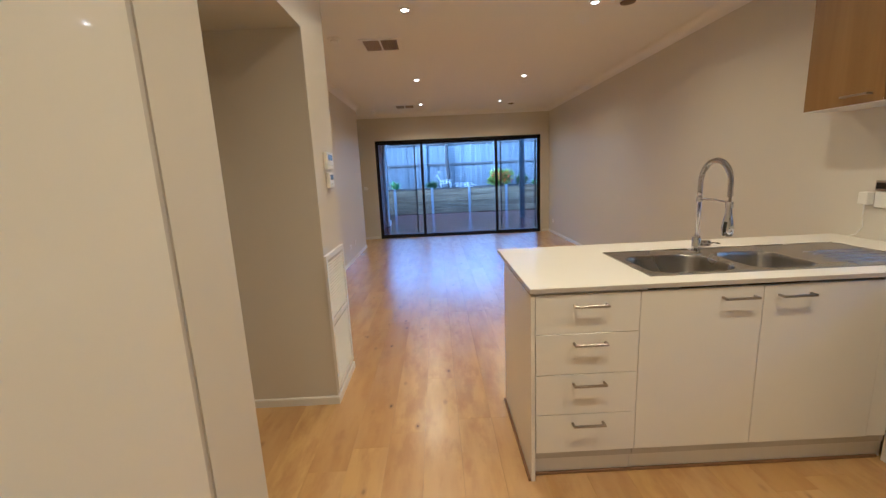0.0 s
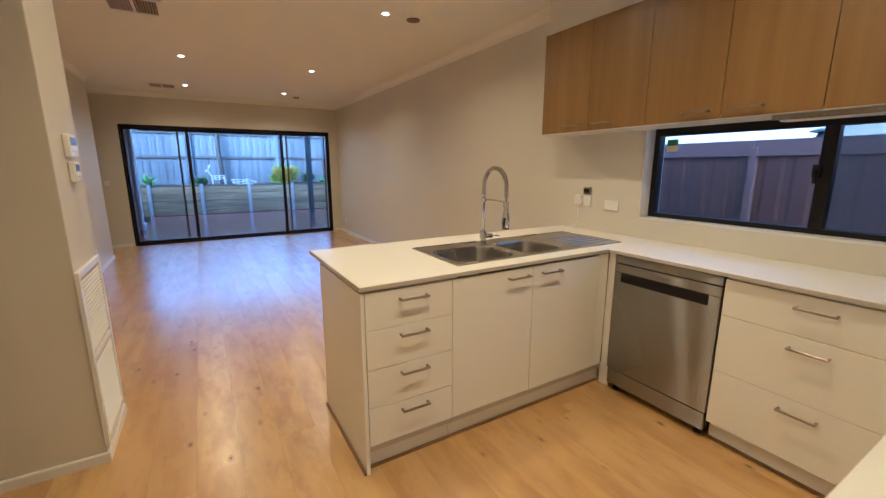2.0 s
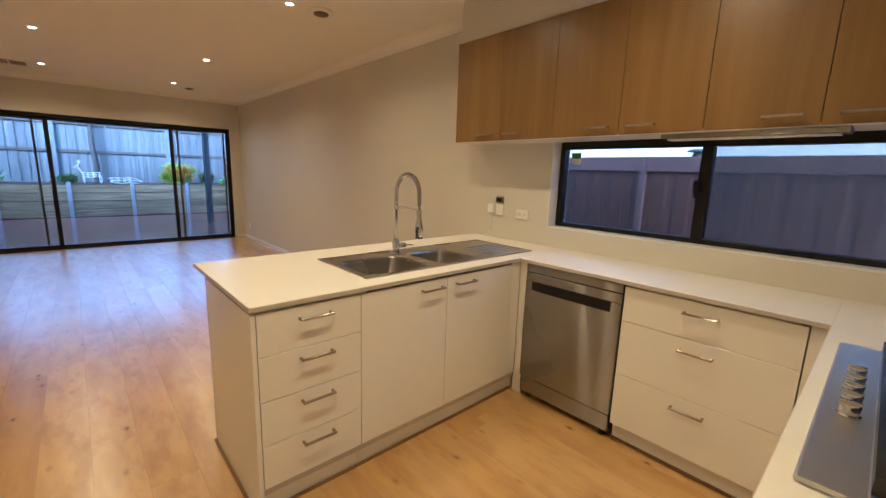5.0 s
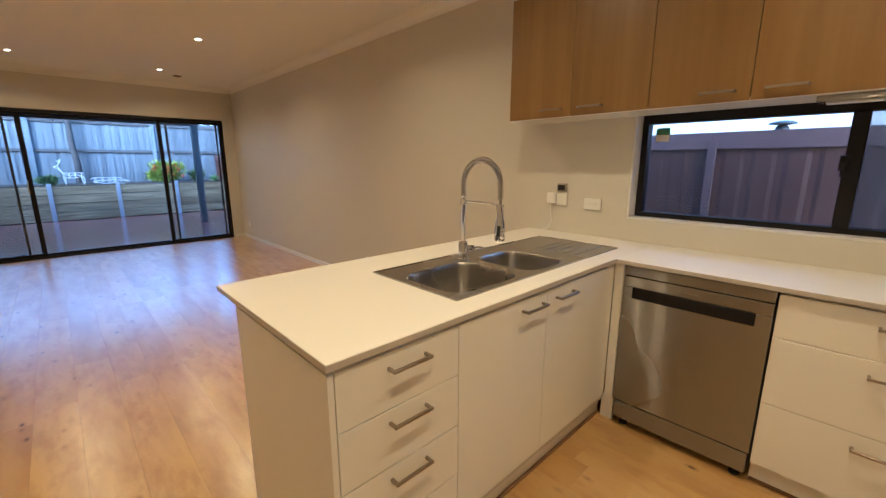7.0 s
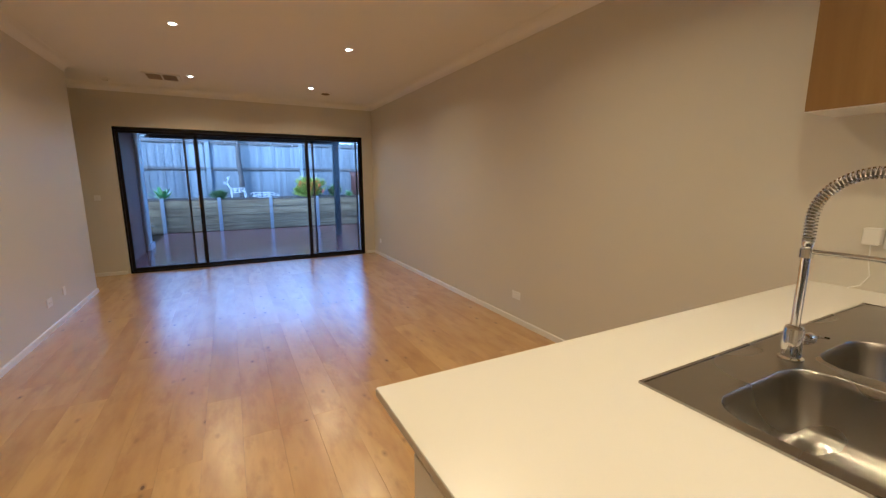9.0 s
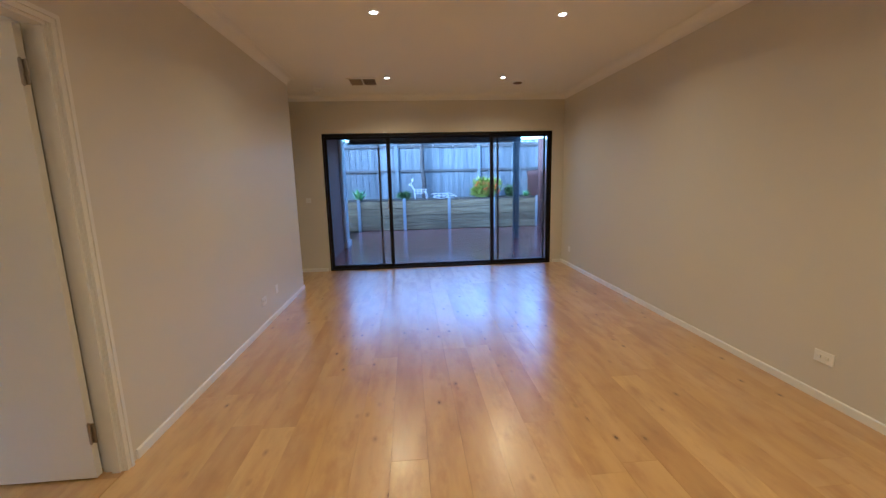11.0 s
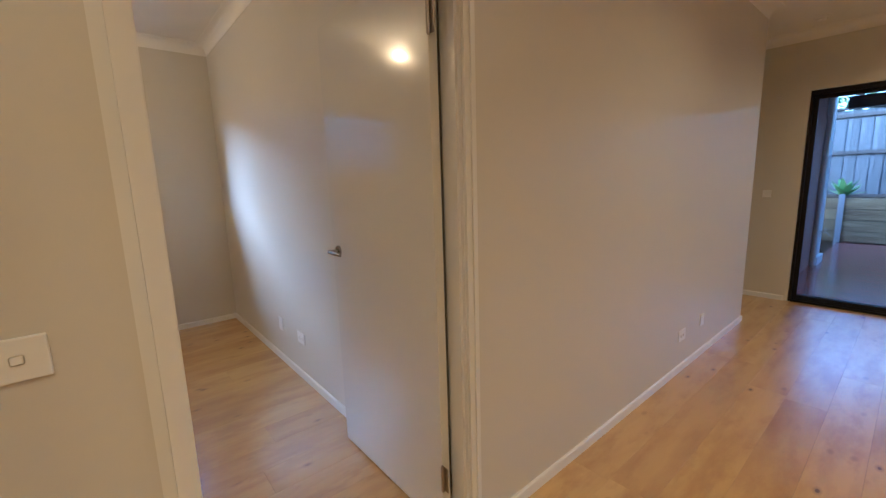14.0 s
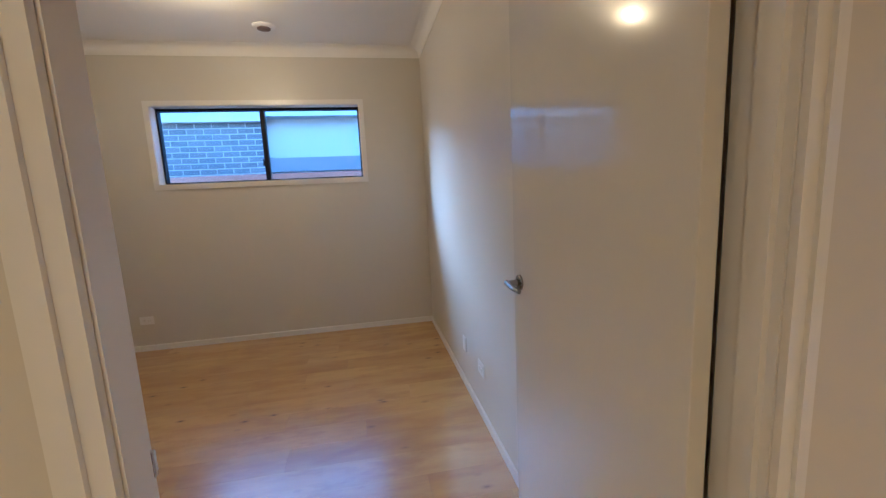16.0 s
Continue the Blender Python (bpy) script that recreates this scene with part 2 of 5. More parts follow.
POST = surface("slate_painted_post", (0.055, 0.062, 0.07), 0.5, spread=0.1)
BEAM = surface("dark_verandah_beam", (0.035, 0.035, 0.04), 0.55, spread=0.15)
STEELFENCE = surface("plum_steel_sheet", (0.060, 0.023, 0.016), 0.5, spread=0.08, scales=(1.5, 40), bump=0)
FENCECAP = surface("plum_steel_capping", (0.105, 0.056, 0.050), 0.5, spread=0.08, bump=0)
BEAD = wood("brown_timber_bead", ((0.16, 0.08, 0.035), (0.22, 0.12, 0.05), (0.28, 0.155, 0.07)), (2, 2, 9), 0.5, 3.0, 0.05)
STONE_EDGE = surface("stone_grey_edge", (0.50, 0.46, 0.41), 0.3, spread=0.03, scales=(5, 300), bump=0)
SOIL = surface("garden_soil", (0.06, 0.045, 0.03), 0.95, spread=0.4, scales=(6, 40), bump=0.8)
GROUND = surface("grass_and_earth", (0.07, 0.085, 0.04), 0.95, spread=0.35, scales=(0.6, 12), bump=0.6)
RENDERED = surface("pale_pink_render", (0.20, 0.11, 0.085), 0.8, spread=0.08, scales=(3, 90), bump=0.25)
WHITE_OUT = surface("white_exterior_paint", (0.56, 0.56, 0.56), 0.5, spread=0.05)
BRICK = brick_material()
MORTAR = surface("pale_mortar", (0.58, 0.58, 0.58), 0.95, spread=0.1, scales=(5, 150), bump=0.4)
TILE_ROOF = surface("grey_roof_tile", (0.12, 0.12, 0.13), 0.8, spread=0.2)
GATE = surface("pale_grey_gate_paint", (0.26, 0.26, 0.275), 0.6, spread=0.1, scales=(3, 60))
PINKCAP = surface("faded_pink_timber", (0.36, 0.21, 0.18), 0.7, spread=0.12, scales=(4, 70))
STATUE = surface("white_wire_frame", (0.45, 0.46, 0.47), 0.5, spread=0.03)
LEAF = surface("leaf_green", (0.045, 0.085, 0.02), 0.5, spread=0.4, scales=(9, 60))
LEAF_LIME = surface("leaf_lime", (0.19, 0.24, 0.025), 0.5, spread=0.35, scales=(9, 60))
AGAVE = surface("succulent_green", (0.19, 0.36, 0.13), 0.45, spread=0.25, scales=(9, 60))
PETAL = surface("orange_petal", (0.5, 0.07, 0.02), 0.5, spread=0.2)
BARK = surface("tree_bark", (0.036, 0.034, 0.034), 0.95, spread=0.35, scales=(7, 40), bump=0.8)
STICKER_GREEN = surface("green_sticker", (0.06, 0.25, 0.10), 0.5, bump=0)
STICKER_WHITE = surface("white_sticker", (0.75, 0.77, 0.74), 0.5, bump=0)

# ---- building helpers ----


def box(bm, x0, x1, y0, y1, z0, z1):
    vs = [bm.verts.new((x, y, z)) for x in (x0, x1) for y in (y0, y1) for z in (z0, z1)]
    for f in ((0, 1, 3, 2), (4, 6, 7, 5), (0, 4, 5, 1), (2, 3, 7, 6), (0, 2, 6, 4), (1, 5, 7, 3)):
        bm.faces.new([vs[i] for i in f])
    return vs


def bev(bm, width, segments=2):
    bmesh.ops.bevel(bm, geom=list(bm.edges), offset=width, segments=segments, affect="EDGES", profile=0.5)


def boxes(*sizes, bevel=0.0, segments=2):
    bm = bmesh.new()
    for s in sizes:
        box(bm, *s)
    if bevel:
        bev(bm, bevel, segments)
    return bm


def ring(bm, centre, u, v, r, n):
    return [bm.verts.new(Vector(centre) + (Vector(u) * math.cos(2 * math.pi * i / n) + Vector(v) * math.sin(2 * math.pi * i / n)) * r) for i in range(n)]


def skin(bm, rings, cap=True):
    for a, b in zip(rings, rings[1:]):
        n = len(a)
        for i in range(n):
            bm.faces.new((a[i], a[(i + 1) % n], b[(i + 1) % n], b[i]))
    if cap:
        bm.faces.new(rings[0][::-1])
        bm.faces.new(rings[-1])


def lathe(bm, centre, profile, n=20, axis="z"):
    """Rings of (radius, height) round an axis."""
    u, v, w = {"z": ((1, 0, 0), (0, 1, 0), (0, 0, 1)), "x": ((0, 1, 0), (0, 0, 1), (1, 0, 0)), "y": ((0, 0, 1), (1, 0, 0), (0, 1, 0))}[axis]
    skin(bm, [ring(bm, Vector(centre) + Vector(w) * h, u, v, r, n) for r, h in profile])


def tube(bm, points, radius, n=8):
    pts = [Vector(p) for p in points]
    rings, side = [], None
    for i, p in enumerate(pts):
        d = (pts[min(i + 1, len(pts) - 1)] - pts[max(i - 1, 0)]).normalized()
        if side is None:
            side = d.orthogonal().normalized()
        side = (side - d * side.dot(d)).normalized()
        r = radius(i / (len(pts) - 1)) if callable(radius) else radius
        rings.append(ring(bm, p, side, d.cross(side), r, n))
    skin(bm, rings)


def mesh_of(name, bm, material, smooth=False):
    bmesh.ops.recalc_face_normals(bm, faces=list(bm.faces))
    me = bpy.data.meshes.new(name)
    bm.to_mesh(me)
    bm.free()
    me.materials.append(material)
    if smooth:
        me.shade_smooth()
        me.set_sharp_from_angle(angle=radians(40))
    return me


def part(name, bm, material, parent, label="", smooth=False):
    ob = new(name, mesh_of(name, bm, material, smooth))
    ob.parent = parent
    if label:
        ob["label"] = label
    return ob


def thing(name, at, label, category, group="", kind=""):
    ob = new(name)
    ob.location = at
    ob.empty_display_size = 0.1
    return tagged(ob, label, category, group, kind)


def single(name, bm, material, label, category, group="", kind="", smooth=False):
    return tagged(new(name, mesh_of(name, bm, material, smooth)), label, category, group, kind)


def structure(name, bm, material, label, category="", smooth=False):
    return single(name, bm, material, label, category or name.split("_")[0], kind="structure", smooth=smooth)


def wall_pieces(along, a0, a1, d0, d1, z0, z1, holes=()):
    """A wall along x or y from a0 to a1, d0 to d1 thick, with rectangular holes (a0, a1, z0, z1) through it."""
    cuts, out = sorted({a0, a1, *[h[0] for h in holes], *[h[1] for h in holes]}), []
    for p, q in zip(cuts, cuts[1:]):
        levels = [z0]
        for h in sorted(holes, key=lambda h: h[2]):
            if h[0] <= p and h[1] >= q:
                levels += [h[2], h[3]]
        levels.append(z1)
        for lo, hi in zip(levels[::2], levels[1::2]):
            if hi > lo:
                out.append((p, q, d0, d1, lo, hi) if along == "x" else (d0, d1, p, q, lo, hi))
    return boxes(*out)


def sweep(path, profile, closed=False):
    """A moulding along a level path: profile points are (inward to the left of travel, height)."""
    bm, n, rows = bmesh.new(), len(path), []
    for i, p in enumerate(path):
        p = Vector(p)
        a = (p - Vector(path[i - 1])).normalized() if i or closed else None
        b = (Vector(path[(i + 1) % n]) - p).normalized() if i < n - 1 or closed else None
        na = Vector((-a.y, a.x)) if a else None
        nb = Vector((-b.y, b.x)) if b else None
        if na and nb:
            m = (na + nb) / (1 + na.dot(nb))
        else:
            m = na or nb
        rows.append([bm.verts.new((p.x + m.x * d, p.y + m.y * d, h)) for d, h in profile])
    pairs = list(zip(rows, rows[1:])) + ([(rows[-1], rows[0])] if closed else [])
    k = len(profile)
    for r, s in pairs:
        for j in range(k):
            bm.faces.new((r[j], r[(j + 1) % k], s[(j + 1) % k], s[j]))
    if not closed:
        bm.faces.new(rows[0])
        bm.faces.new(rows[-1][::-1])
    return bm


# ---- rooms: floor plan ----
EAST, NORTH, WEST, TOP = 2.90, 10.60, -1.07, 2.70
BED_W, BED_N, BED_S = -4.684, 6.10, 2.90

structure("wall_east", wall_pieces("y", 0.98, 10.84, EAST, 3.14, -0.06, TOP, [(1.40, 3.327, 1.055, 1.68)]), WALL, "warm grey painted plaster wall with a slot window")
structure("wall_north", wall_pieces("x", -2.19, EAST, NORTH, 10.84, -0.06, TOP, [(-0.906, 2.71, -0.06, 2.14)]), WALL, "warm grey painted plaster wall round the sliding door")
structure("wall_west", wall_pieces("y", 2.80, 9.56, -1.16, WEST, -0.06, TOP, [(5.157, 6.07, -0.06, 2.10)]), WALL, "warm grey painted plaster wall with a doorway")
structure("wall_alcove_south", boxes((-2.10, -1.16, 9.47, 9.56, -0.06, TOP)), WALL, "warm grey plaster wall of the alcove")
structure("wall_alcove_west", boxes((-2.19, -2.10, 9.47, NORTH, -0.06, TOP)), WALL, "warm grey plaster wall of the alcove")
structure("wall_nib", boxes((WEST, -0.30, 3.889, 4.36, -0.06, TOP), bevel=0.004), WALL, "warm grey plaster nib wall beside the recess")
structure("wall_recess_head", boxes((WEST, -0.30, 2.86, 3.889, 2.21, TOP)), WALL, "plaster bulkhead over the empty fridge recess")
structure("wall_pantry", wall_pieces("y", -1.50, 2.86, -0.40, -0.30, -0.06, TOP, [(1.70, 2.572, -0.06, 2.10)]), WALL, "warm grey plaster wall round a flush door")
structure("wall_recess_side", boxes((WEST, -0.40, 2.77, 2.86, -0.06, TOP)), WALL, "warm grey plaster side of the fridge recess")
structure("wall_pantry_back", boxes((WEST - 0.06, WEST, -1.5, 2.77, -0.06, TOP)), WALL, "plain plaster wall inside the cupboard")
structure("wall_hall_south", boxes((-1.13, 0.95, -1.60, -1.50, -0.06, TOP)), WALL, "plain plaster end wall of the hall")
structure("wall_hall_east", boxes((0.80, 0.90, -1.50, 1.08, -0.06, TOP)), WALL, "plain plaster wall of the hall")
structure("wall_kitchen_south", boxes((0.90, EAST, 0.98, 1.08, -0.06, TOP)), WALL, "plain plaster wall behind the cooktop")
structure("wall_bedroom_north", boxes((BED_W, -1.16, BED_N, 6.19, -0.06, TOP)), WALL, "warm grey painted bedroom wall beside the open door")
structure("wall_bedroom_west", wall_pieces("y", 2.80, 6.19, -4.90, BED_W, -0.06, TOP, [(3.70, 5.50, 1.51, 2.20)]), WALL, "warm grey painted bedroom wall with a slot window")
structure("wall_bedroom_south", boxes((BED_W, -1.16, 2.80, BED_S, -0.06, TOP)), WALL, "warm grey painted bedroom wall")
structure("ceiling", boxes((-2.19, 3.14, -1.60, 10.84, TOP, 2.80)), CEIL, "flat white plaster ceiling with downlights")
structure("ceiling_bedroom", boxes((-4.90, -2.194, 2.80, 6.19, TOP, 2.80)), CEIL, "flat white plaster bedroom ceiling")
structure("wall_cupboard_bulkhead", boxes((2.64, EAST, 1.08, 4.03, 2.40, TOP)), WALL, "plaster bulkhead above the overhead cupboards")

COVE = [(0, TOP), (0, TOP - 0.088)] + [(0.003 + 0.087 * (1 - math.cos(a)), TOP - 0.088 + 0.085 * math.sin(a)) for a in [math.pi / 2 * i / 7 for i in range(8)]] + [(0.090, TOP)]
structure("trim_cornice", sweep([(EAST, 4.03), (EAST, NORTH), (-2.10, NORTH), (-2.10, 9.56), (WEST, 9.56), (WEST, 4.36), (-0.30, 4.36), (-0.30, -1.5)], COVE), CEIL, "white coved plaster cornice", "cornice", True)
structure("trim_cornice_bedroom", sweep([(BED_W, BED_S), (-1.16, BED_S), (-1.16, BED_N), (BED_W, BED_N)], COVE, True), CEIL, "white coved plaster cornice", "cornice", True)

SKIRT = [(0, 0.0), (0, 0.052), (0.007, 0.052), (0.012, 0.046), (0.012, 0.0)]


def skirting(path, name="baseboard"):
    structure(name, sweep(path, SKIRT), TRIM, "white painted timber skirting board", "skirting")


skirting([(EAST, 4.06), (EAST, NORTH), (2.745, NORTH)])
skirting([(-0.94, NORTH), (-2.10, NORTH), (-2.10, 9.56), (WEST, 9.56), (WEST, 6.142)])
skirting([(WEST, 5.135), (WEST, 4.36), (-0.30, 4.36), (-0.30, 3.889), (WEST, 3.889), (WEST, 2.86), (-0.30, 2.86), (-0.30, 2.60)])
skirting([(-1.16, 6.06), (-1.16, BED_N), (BED_W, BED_N), (BED_W, BED_S), (-1.16, BED_S), (-1.16, 5.16)])

# ---- doors ----


def architrave(name, along_y, x, out):
    """Moulded casing round a doorway: two uprights and a head, out along x from the wall at x."""
    y0, y1, wa, w, top = along_y[0], along_y[1], 0.040, 0.042, 2.085
    bm, k = bmesh.new(), 0.55
    for a, b, z0, z1 in ((y0 - wa, y0, 0, top + w), (y1, y1 + w, 0, top + w), (y0, y1, top, top + w)):
        box(bm, min(x, x + out * 0.012), max(x, x + out * 0.012), a, b, z0, z1)
    for a, b, z0, z1 in ((y0 - wa, y0 - wa * k, 0, top + w), (y1 + w * k, y1 + w, 0, top + w), (y0 - wa * k, y1 + w * k, top + w * k, top + w)):
        box(bm, min(x + out * 0.012, x + out * 0.019), max(x + out * 0.012, x + out * 0.019), a, b, z0, z1)
    return structure(name, bm, TRIM, "white gloss painted door architrave", "architrave")


architrave("trim_architrave", (5.222, 6.055), WEST + 0.001, 1)
architrave("trim_architrave", (5.198, 6.055), -1.161, -1)
bm = boxes((-1.16, WEST, 5.157, 5.200, 0, 2.10), (-1.118, WEST, 5.200, 5.226, 0, 2.085), (-1.16, WEST, 6.052, 6.07, 0, 2.10), (-1.16, WEST, 5.200, 6.052, 2.085, 2.10),
           (-1.122, -1.085, 6.040, 6.052, 0, 2.085), (-1.118, WEST, 5.222, 6.04, 2.073, 2.085))
structure("trim_door_jamb", bm, TRIM, "white gloss painted door jamb with stop", "door jamb")
plate = thing("strike_plate", (-1.143, 5.2005, 1.045), "small chrome strike plate set in the door jamb", "strike plate")
part("plate", boxes((-0.016, 0.016, 0, 0.003, -0.035, 0.035), bevel=0.002), CHROME, plate)
part("lip", boxes((-0.024, -0.016, -0.001, 0.006, -0.018, 0.018), bevel=0.002), CHROME, plate)

# open bedroom door, swung round against the wall, hinged at its corner
door = thing("door_1", (-1.158, 6.036, 0), "white satin flush door standing open into the bedroom", "door", kind="structure")
leaf = part("leaf", boxes((-0.812, -0.004, -0.037, 0.0, 0.012, 2.072), bevel=0.002), DOOR, door)
for z in (0.25, 1.88):
    bm = boxes((-0.0045, 0.028, -0.037, -0.0345, z - 0.05, z + 0.05))
    lathe(bm, (0.004, -0.042, z - 0.05), [(0.007, 0), (0.007, 0.1)], 12)
    lathe(bm, (0.004, -0.042, z - 0.056), [(0.004, 0), (0.0055, 0.006)], 12)
    lathe(bm, (0.004, -0.042, z + 0.05), [(0.0055, 0), (0.004, 0.006)], 12)
    part("hinge", bm, NICKEL, door, "dull nickel butt hinge", True)


def lever(parent, x, y, z, side, way):
    bm = bmesh.new()
    lathe(bm, (x, y, z), [(0.027, 0), (0.027, side * 0.006), (0.024, side * 0.009), (0.011, side * 0.010), (0.010, side * 0.045)], 24, "y")
    pts = [(x + way * 0.105 * i / 8, y + side * (0.045 + 0.006 * math.sin(i / 8 * 3)), z - 0.004 * (i / 8) ** 2) for i in range(9)]
    tube(bm, [(x - way * 0.010, y + side * 0.045, z)] + pts, lambda k: 0.0105 - 0.003 * k, 12)
    return part("door_handle", bm, DARK_CHROME, parent, "chrome lever on a round rose", True)


lever(leaf, -0.752, -0.037, 1.045, -1, 1)
lever(leaf, -0.752, 0.0, 1.045, 1, 1)

# closed flush door beside the kitchen entry
pdoor = thing("door_2", (-0.302, 2.545, 0), "white satin flush cupboard door, closed", "door", kind="structure")
part("leaf", boxes((-0.036, 0.004, -0.82, 0.0, 0.012, 2.075), bevel=0.002), DOOR, pdoor)
structure("trim_door_jamb_cupboard", boxes((-0.40, -0.306, 2.550, 2.572, 0, 2.10), (-0.40, -0.306, 1.70, 1.722, 0, 2.10), (-0.40, -0.306, 1.722, 2.55, 2.08, 2.10)), EDGE, "grey jamb strip of the cupboard door", "door jamb")

# ---- sliding door to the garden ----
sl = thing("window_1", (0, NORTH, 0), "wide black aluminium three-panel sliding glass door", "sliding door", kind="structure")
XL, XR, ZT = -0.906, 2.71, 2.137
part("outer_frame", boxes((XL + 0.002, XL + 0.024, 0.012, 0.15, 0.0, ZT), (XR - 0.024, XR - 0.002, 0.012, 0.15, 0.0, ZT), (XL + 0.024, XR - 0.024, 0.012, 0.15, ZT - 0.045, ZT)), ALU, sl)
part("sill", boxes((XL + 0.024, XR - 0.024, 0.0, 0.15, -0.055, 0.022), (XL + 0.024, XR - 0.024, 0.03, 0.04, 0.022, 0.034), (XL + 0.024, XR - 0.024, 0.08, 0.09, 0.022, 0.034)), ALU, sl, "black aluminium track sill")


def sash(name, x0, x1, y0, y1, stile, rail_, mat, glazed=True, z0=0.034, z1=2.091, label=""):
    bm = boxes((x0, x0 + stile, y0, y1, z0, z1), (x1 - stile, x1, y0, y1, z0, z1), (x0 + stile, x1 - stile, y0, y1, z0, z0 + rail_), (x0 + stile, x1 - stile, y0, y1, z1 - rail_, z1))
    s = part(name, bm, mat, sl, label)
    if glazed:
        mid = (y0 + y1) / 2
        p = part("pane", boxes((x0 + stile, x1 - stile, mid - 0.003, mid + 0.003, z0 + rail_, z1 - rail_)), GLASS, s, "clear glass pane")
        p.visible_shadow = False
    else:
        mid = (y0 + y1) / 2
        p = part("mesh", boxes((x0 + stile, x1 - stile, mid, mid + 0.001, z0 + rail_, z1 - rail_)), SCREEN_MESH, s, "fine grey insect mesh")
        p.visible_shadow = False
    return s


left_sash = sash("sliding_panel", XL + 0.025, 0.125, 0.045, 0.080, 0.038, 0.034, ALU)
sash("fixed_panel", 0.066, 1.775, 0.090, 0.120, 0.052, 0.024, ALU)
right_sash = sash("sliding_panel", 1.710, XR - 0.025, 0.045, 0.080, 0.038, 0.034, ALU)
sash("screen_door", XL + 0.025, -0.045, 0.125, 0.140, 0.030, 0.030, SCREEN_ALU, False, label="thin charcoal insect screen frame")
sash("screen_door", 1.835, XR - 0.070, 0.125, 0.140, 0.030, 0.030, SCREEN_ALU, False, label="thin charcoal insect screen frame")
bm = bmesh.new()
tube(bm, [(0.085, 0.045, 0.96), (0.078, 0.012, 0.965), (0.070, 0.000, 1.00), (0.068, -0.003, 1.05), (0.070, 0.000, 1.10), (0.078, 0.012, 1.135), (0.085, 0.045, 1.14)], 0.008, 10)
part("pull_handle", bm, CHROME, left_sash, "chrome loop pull handle", True)
part("handle_plate", boxes((0.070, 0.112, 0.040, 0.0455, 0.93, 1.17), bevel=0.002, segments=1), ALU, left_sash, "black handle back plate")

# ---- kitchen slot window ----
kw = thing("window_2", (EAST, 0, 0), "black aluminium sliding kitchen window with a slim frame", "window", kind="structure")
Y0, Y1, Z0, Z1 = 1.402, 3.325, 1.057, 1.678
part("window_frame", boxes((0.10, 0.165, Y0, Y0 + 0.042, Z0, Z1), (0.10, 0.165, Y1 - 0.042, Y1, Z0, Z1), (0.10, 0.165, Y0 + 0.042, Y1 - 0.042, Z0, Z0 + 0.038), (0.10, 0.165, Y0 + 0.042, Y1 - 0.042, Z1 - 0.055, Z1)), ALU, kw)
part("mullion", boxes((0.092, 0.150, 2.345, 2.405, Z0 + 0.038, Z1 - 0.055), bevel=0.003), ALU, kw)
part("latch", boxes((0.068, 0.092, 2.385, 2.420, 1.36, 1.43), (0.060, 0.075, 2.395, 2.410, 1.33, 1.40), bevel=0.004), ALU, kw, "small black window latch")
part("window_sill", boxes((0.0015, 0.0995, Y0, Y1, Z0 - 0.001, Z0 + 0.010)), TRIM, kw, "white painted sill")
# Lining is whiter than the wall, standing in for daylight on this reveal.
part("reveal", boxes((0.0015, 0.0995, Y1 - 0.008, Y1 + 0.001, Z0 + 0.0105, Z1 - 0.001), (0.0015, 0.0995, Y0 - 0.001, Y0 + 0.008, Z0 + 0.0105, Z1 - 0.001)), TRIM, kw, "white reveal lining")
for a, b, x in ((Y0 + 0.042, 2.35, 0.120), (2.40, Y1 - 0.042, 0.140)):
    p = part("pane", boxes((x, x + 0.005, a, b, Z0 + 0.038, Z1 - 0.055)), GLASS, kw, "clear glass pane")
    p.visible_shadow = False
p = part("fly_screen", boxes((0.155, 0.156, Y0 + 0.042, 2.35, Z0 + 0.038, Z1 - 0.055)), SCREEN_DENSE, kw, "fine grey insect mesh")
p.visible_shadow = False
st = thing("window_sticker", (EAST + 0.1385, 3.212, 1.515), "small green and white sticker on the glass", "sticker")
part("upper_half", boxes((0, 0.001, -0.038, 0.038, 0.045, 0.085)), STICKER_GREEN, st, "green printed half")
part("lower_half", boxes((0, 0.001, -0.038, 0.038, 0.005, 0.045)), STICKER_WHITE, st, "white half")

# ---- bedroom slot window ----
bw = thing("window_3", (BED_W, 0, 0), "black aluminium sliding bedroom window in white trim", "window", kind="structure")
Y0, Y1, Z0, Z1 = 3.702, 5.498, 1.512, 2.198
part("window_frame", boxes((-0.16, -0.10, Y0, Y0 + 0.022, Z0, Z1), (-0.16, -0.10, Y1 - 0.022, Y1, Z0, Z1), (-0.16, -0.10, Y0 + 0.022, Y1 - 0.022, Z0, Z0 + 0.022), (-0.16, -0.10, Y0 + 0.022, Y1 - 0.022, Z1 - 0.03, Z1)), ALU, bw)
part("mullion", boxes((-0.15, -0.088, 4.585, 4.625, Z0 + 0.022, Z1 - 0.03), bevel=0.003), ALU, bw)
part("latch", boxes((-0.088, -0.066, 4.575, 4.600, 1.66, 1.72), bevel=0.004), ALU, bw, "small black window latch")
part("architrave", boxes((0.001, 0.014, Y0 - 0.040, Y0 + 0.004, Z0 - 0.040, Z1 + 0.040), (0.001, 0.014, Y1 - 0.004, Y1 + 0.040, Z0 - 0.040, Z1 + 0.040), (0.001, 0.014, Y0 + 0.004, Y1 - 0.004, Z1 - 0.004, Z1 + 0.040), (0.001, 0.014, Y0 + 0.004, Y1 - 0.004, Z0 - 0.040, Z0 + 0.004)), TRIM, bw, "white painted trim")
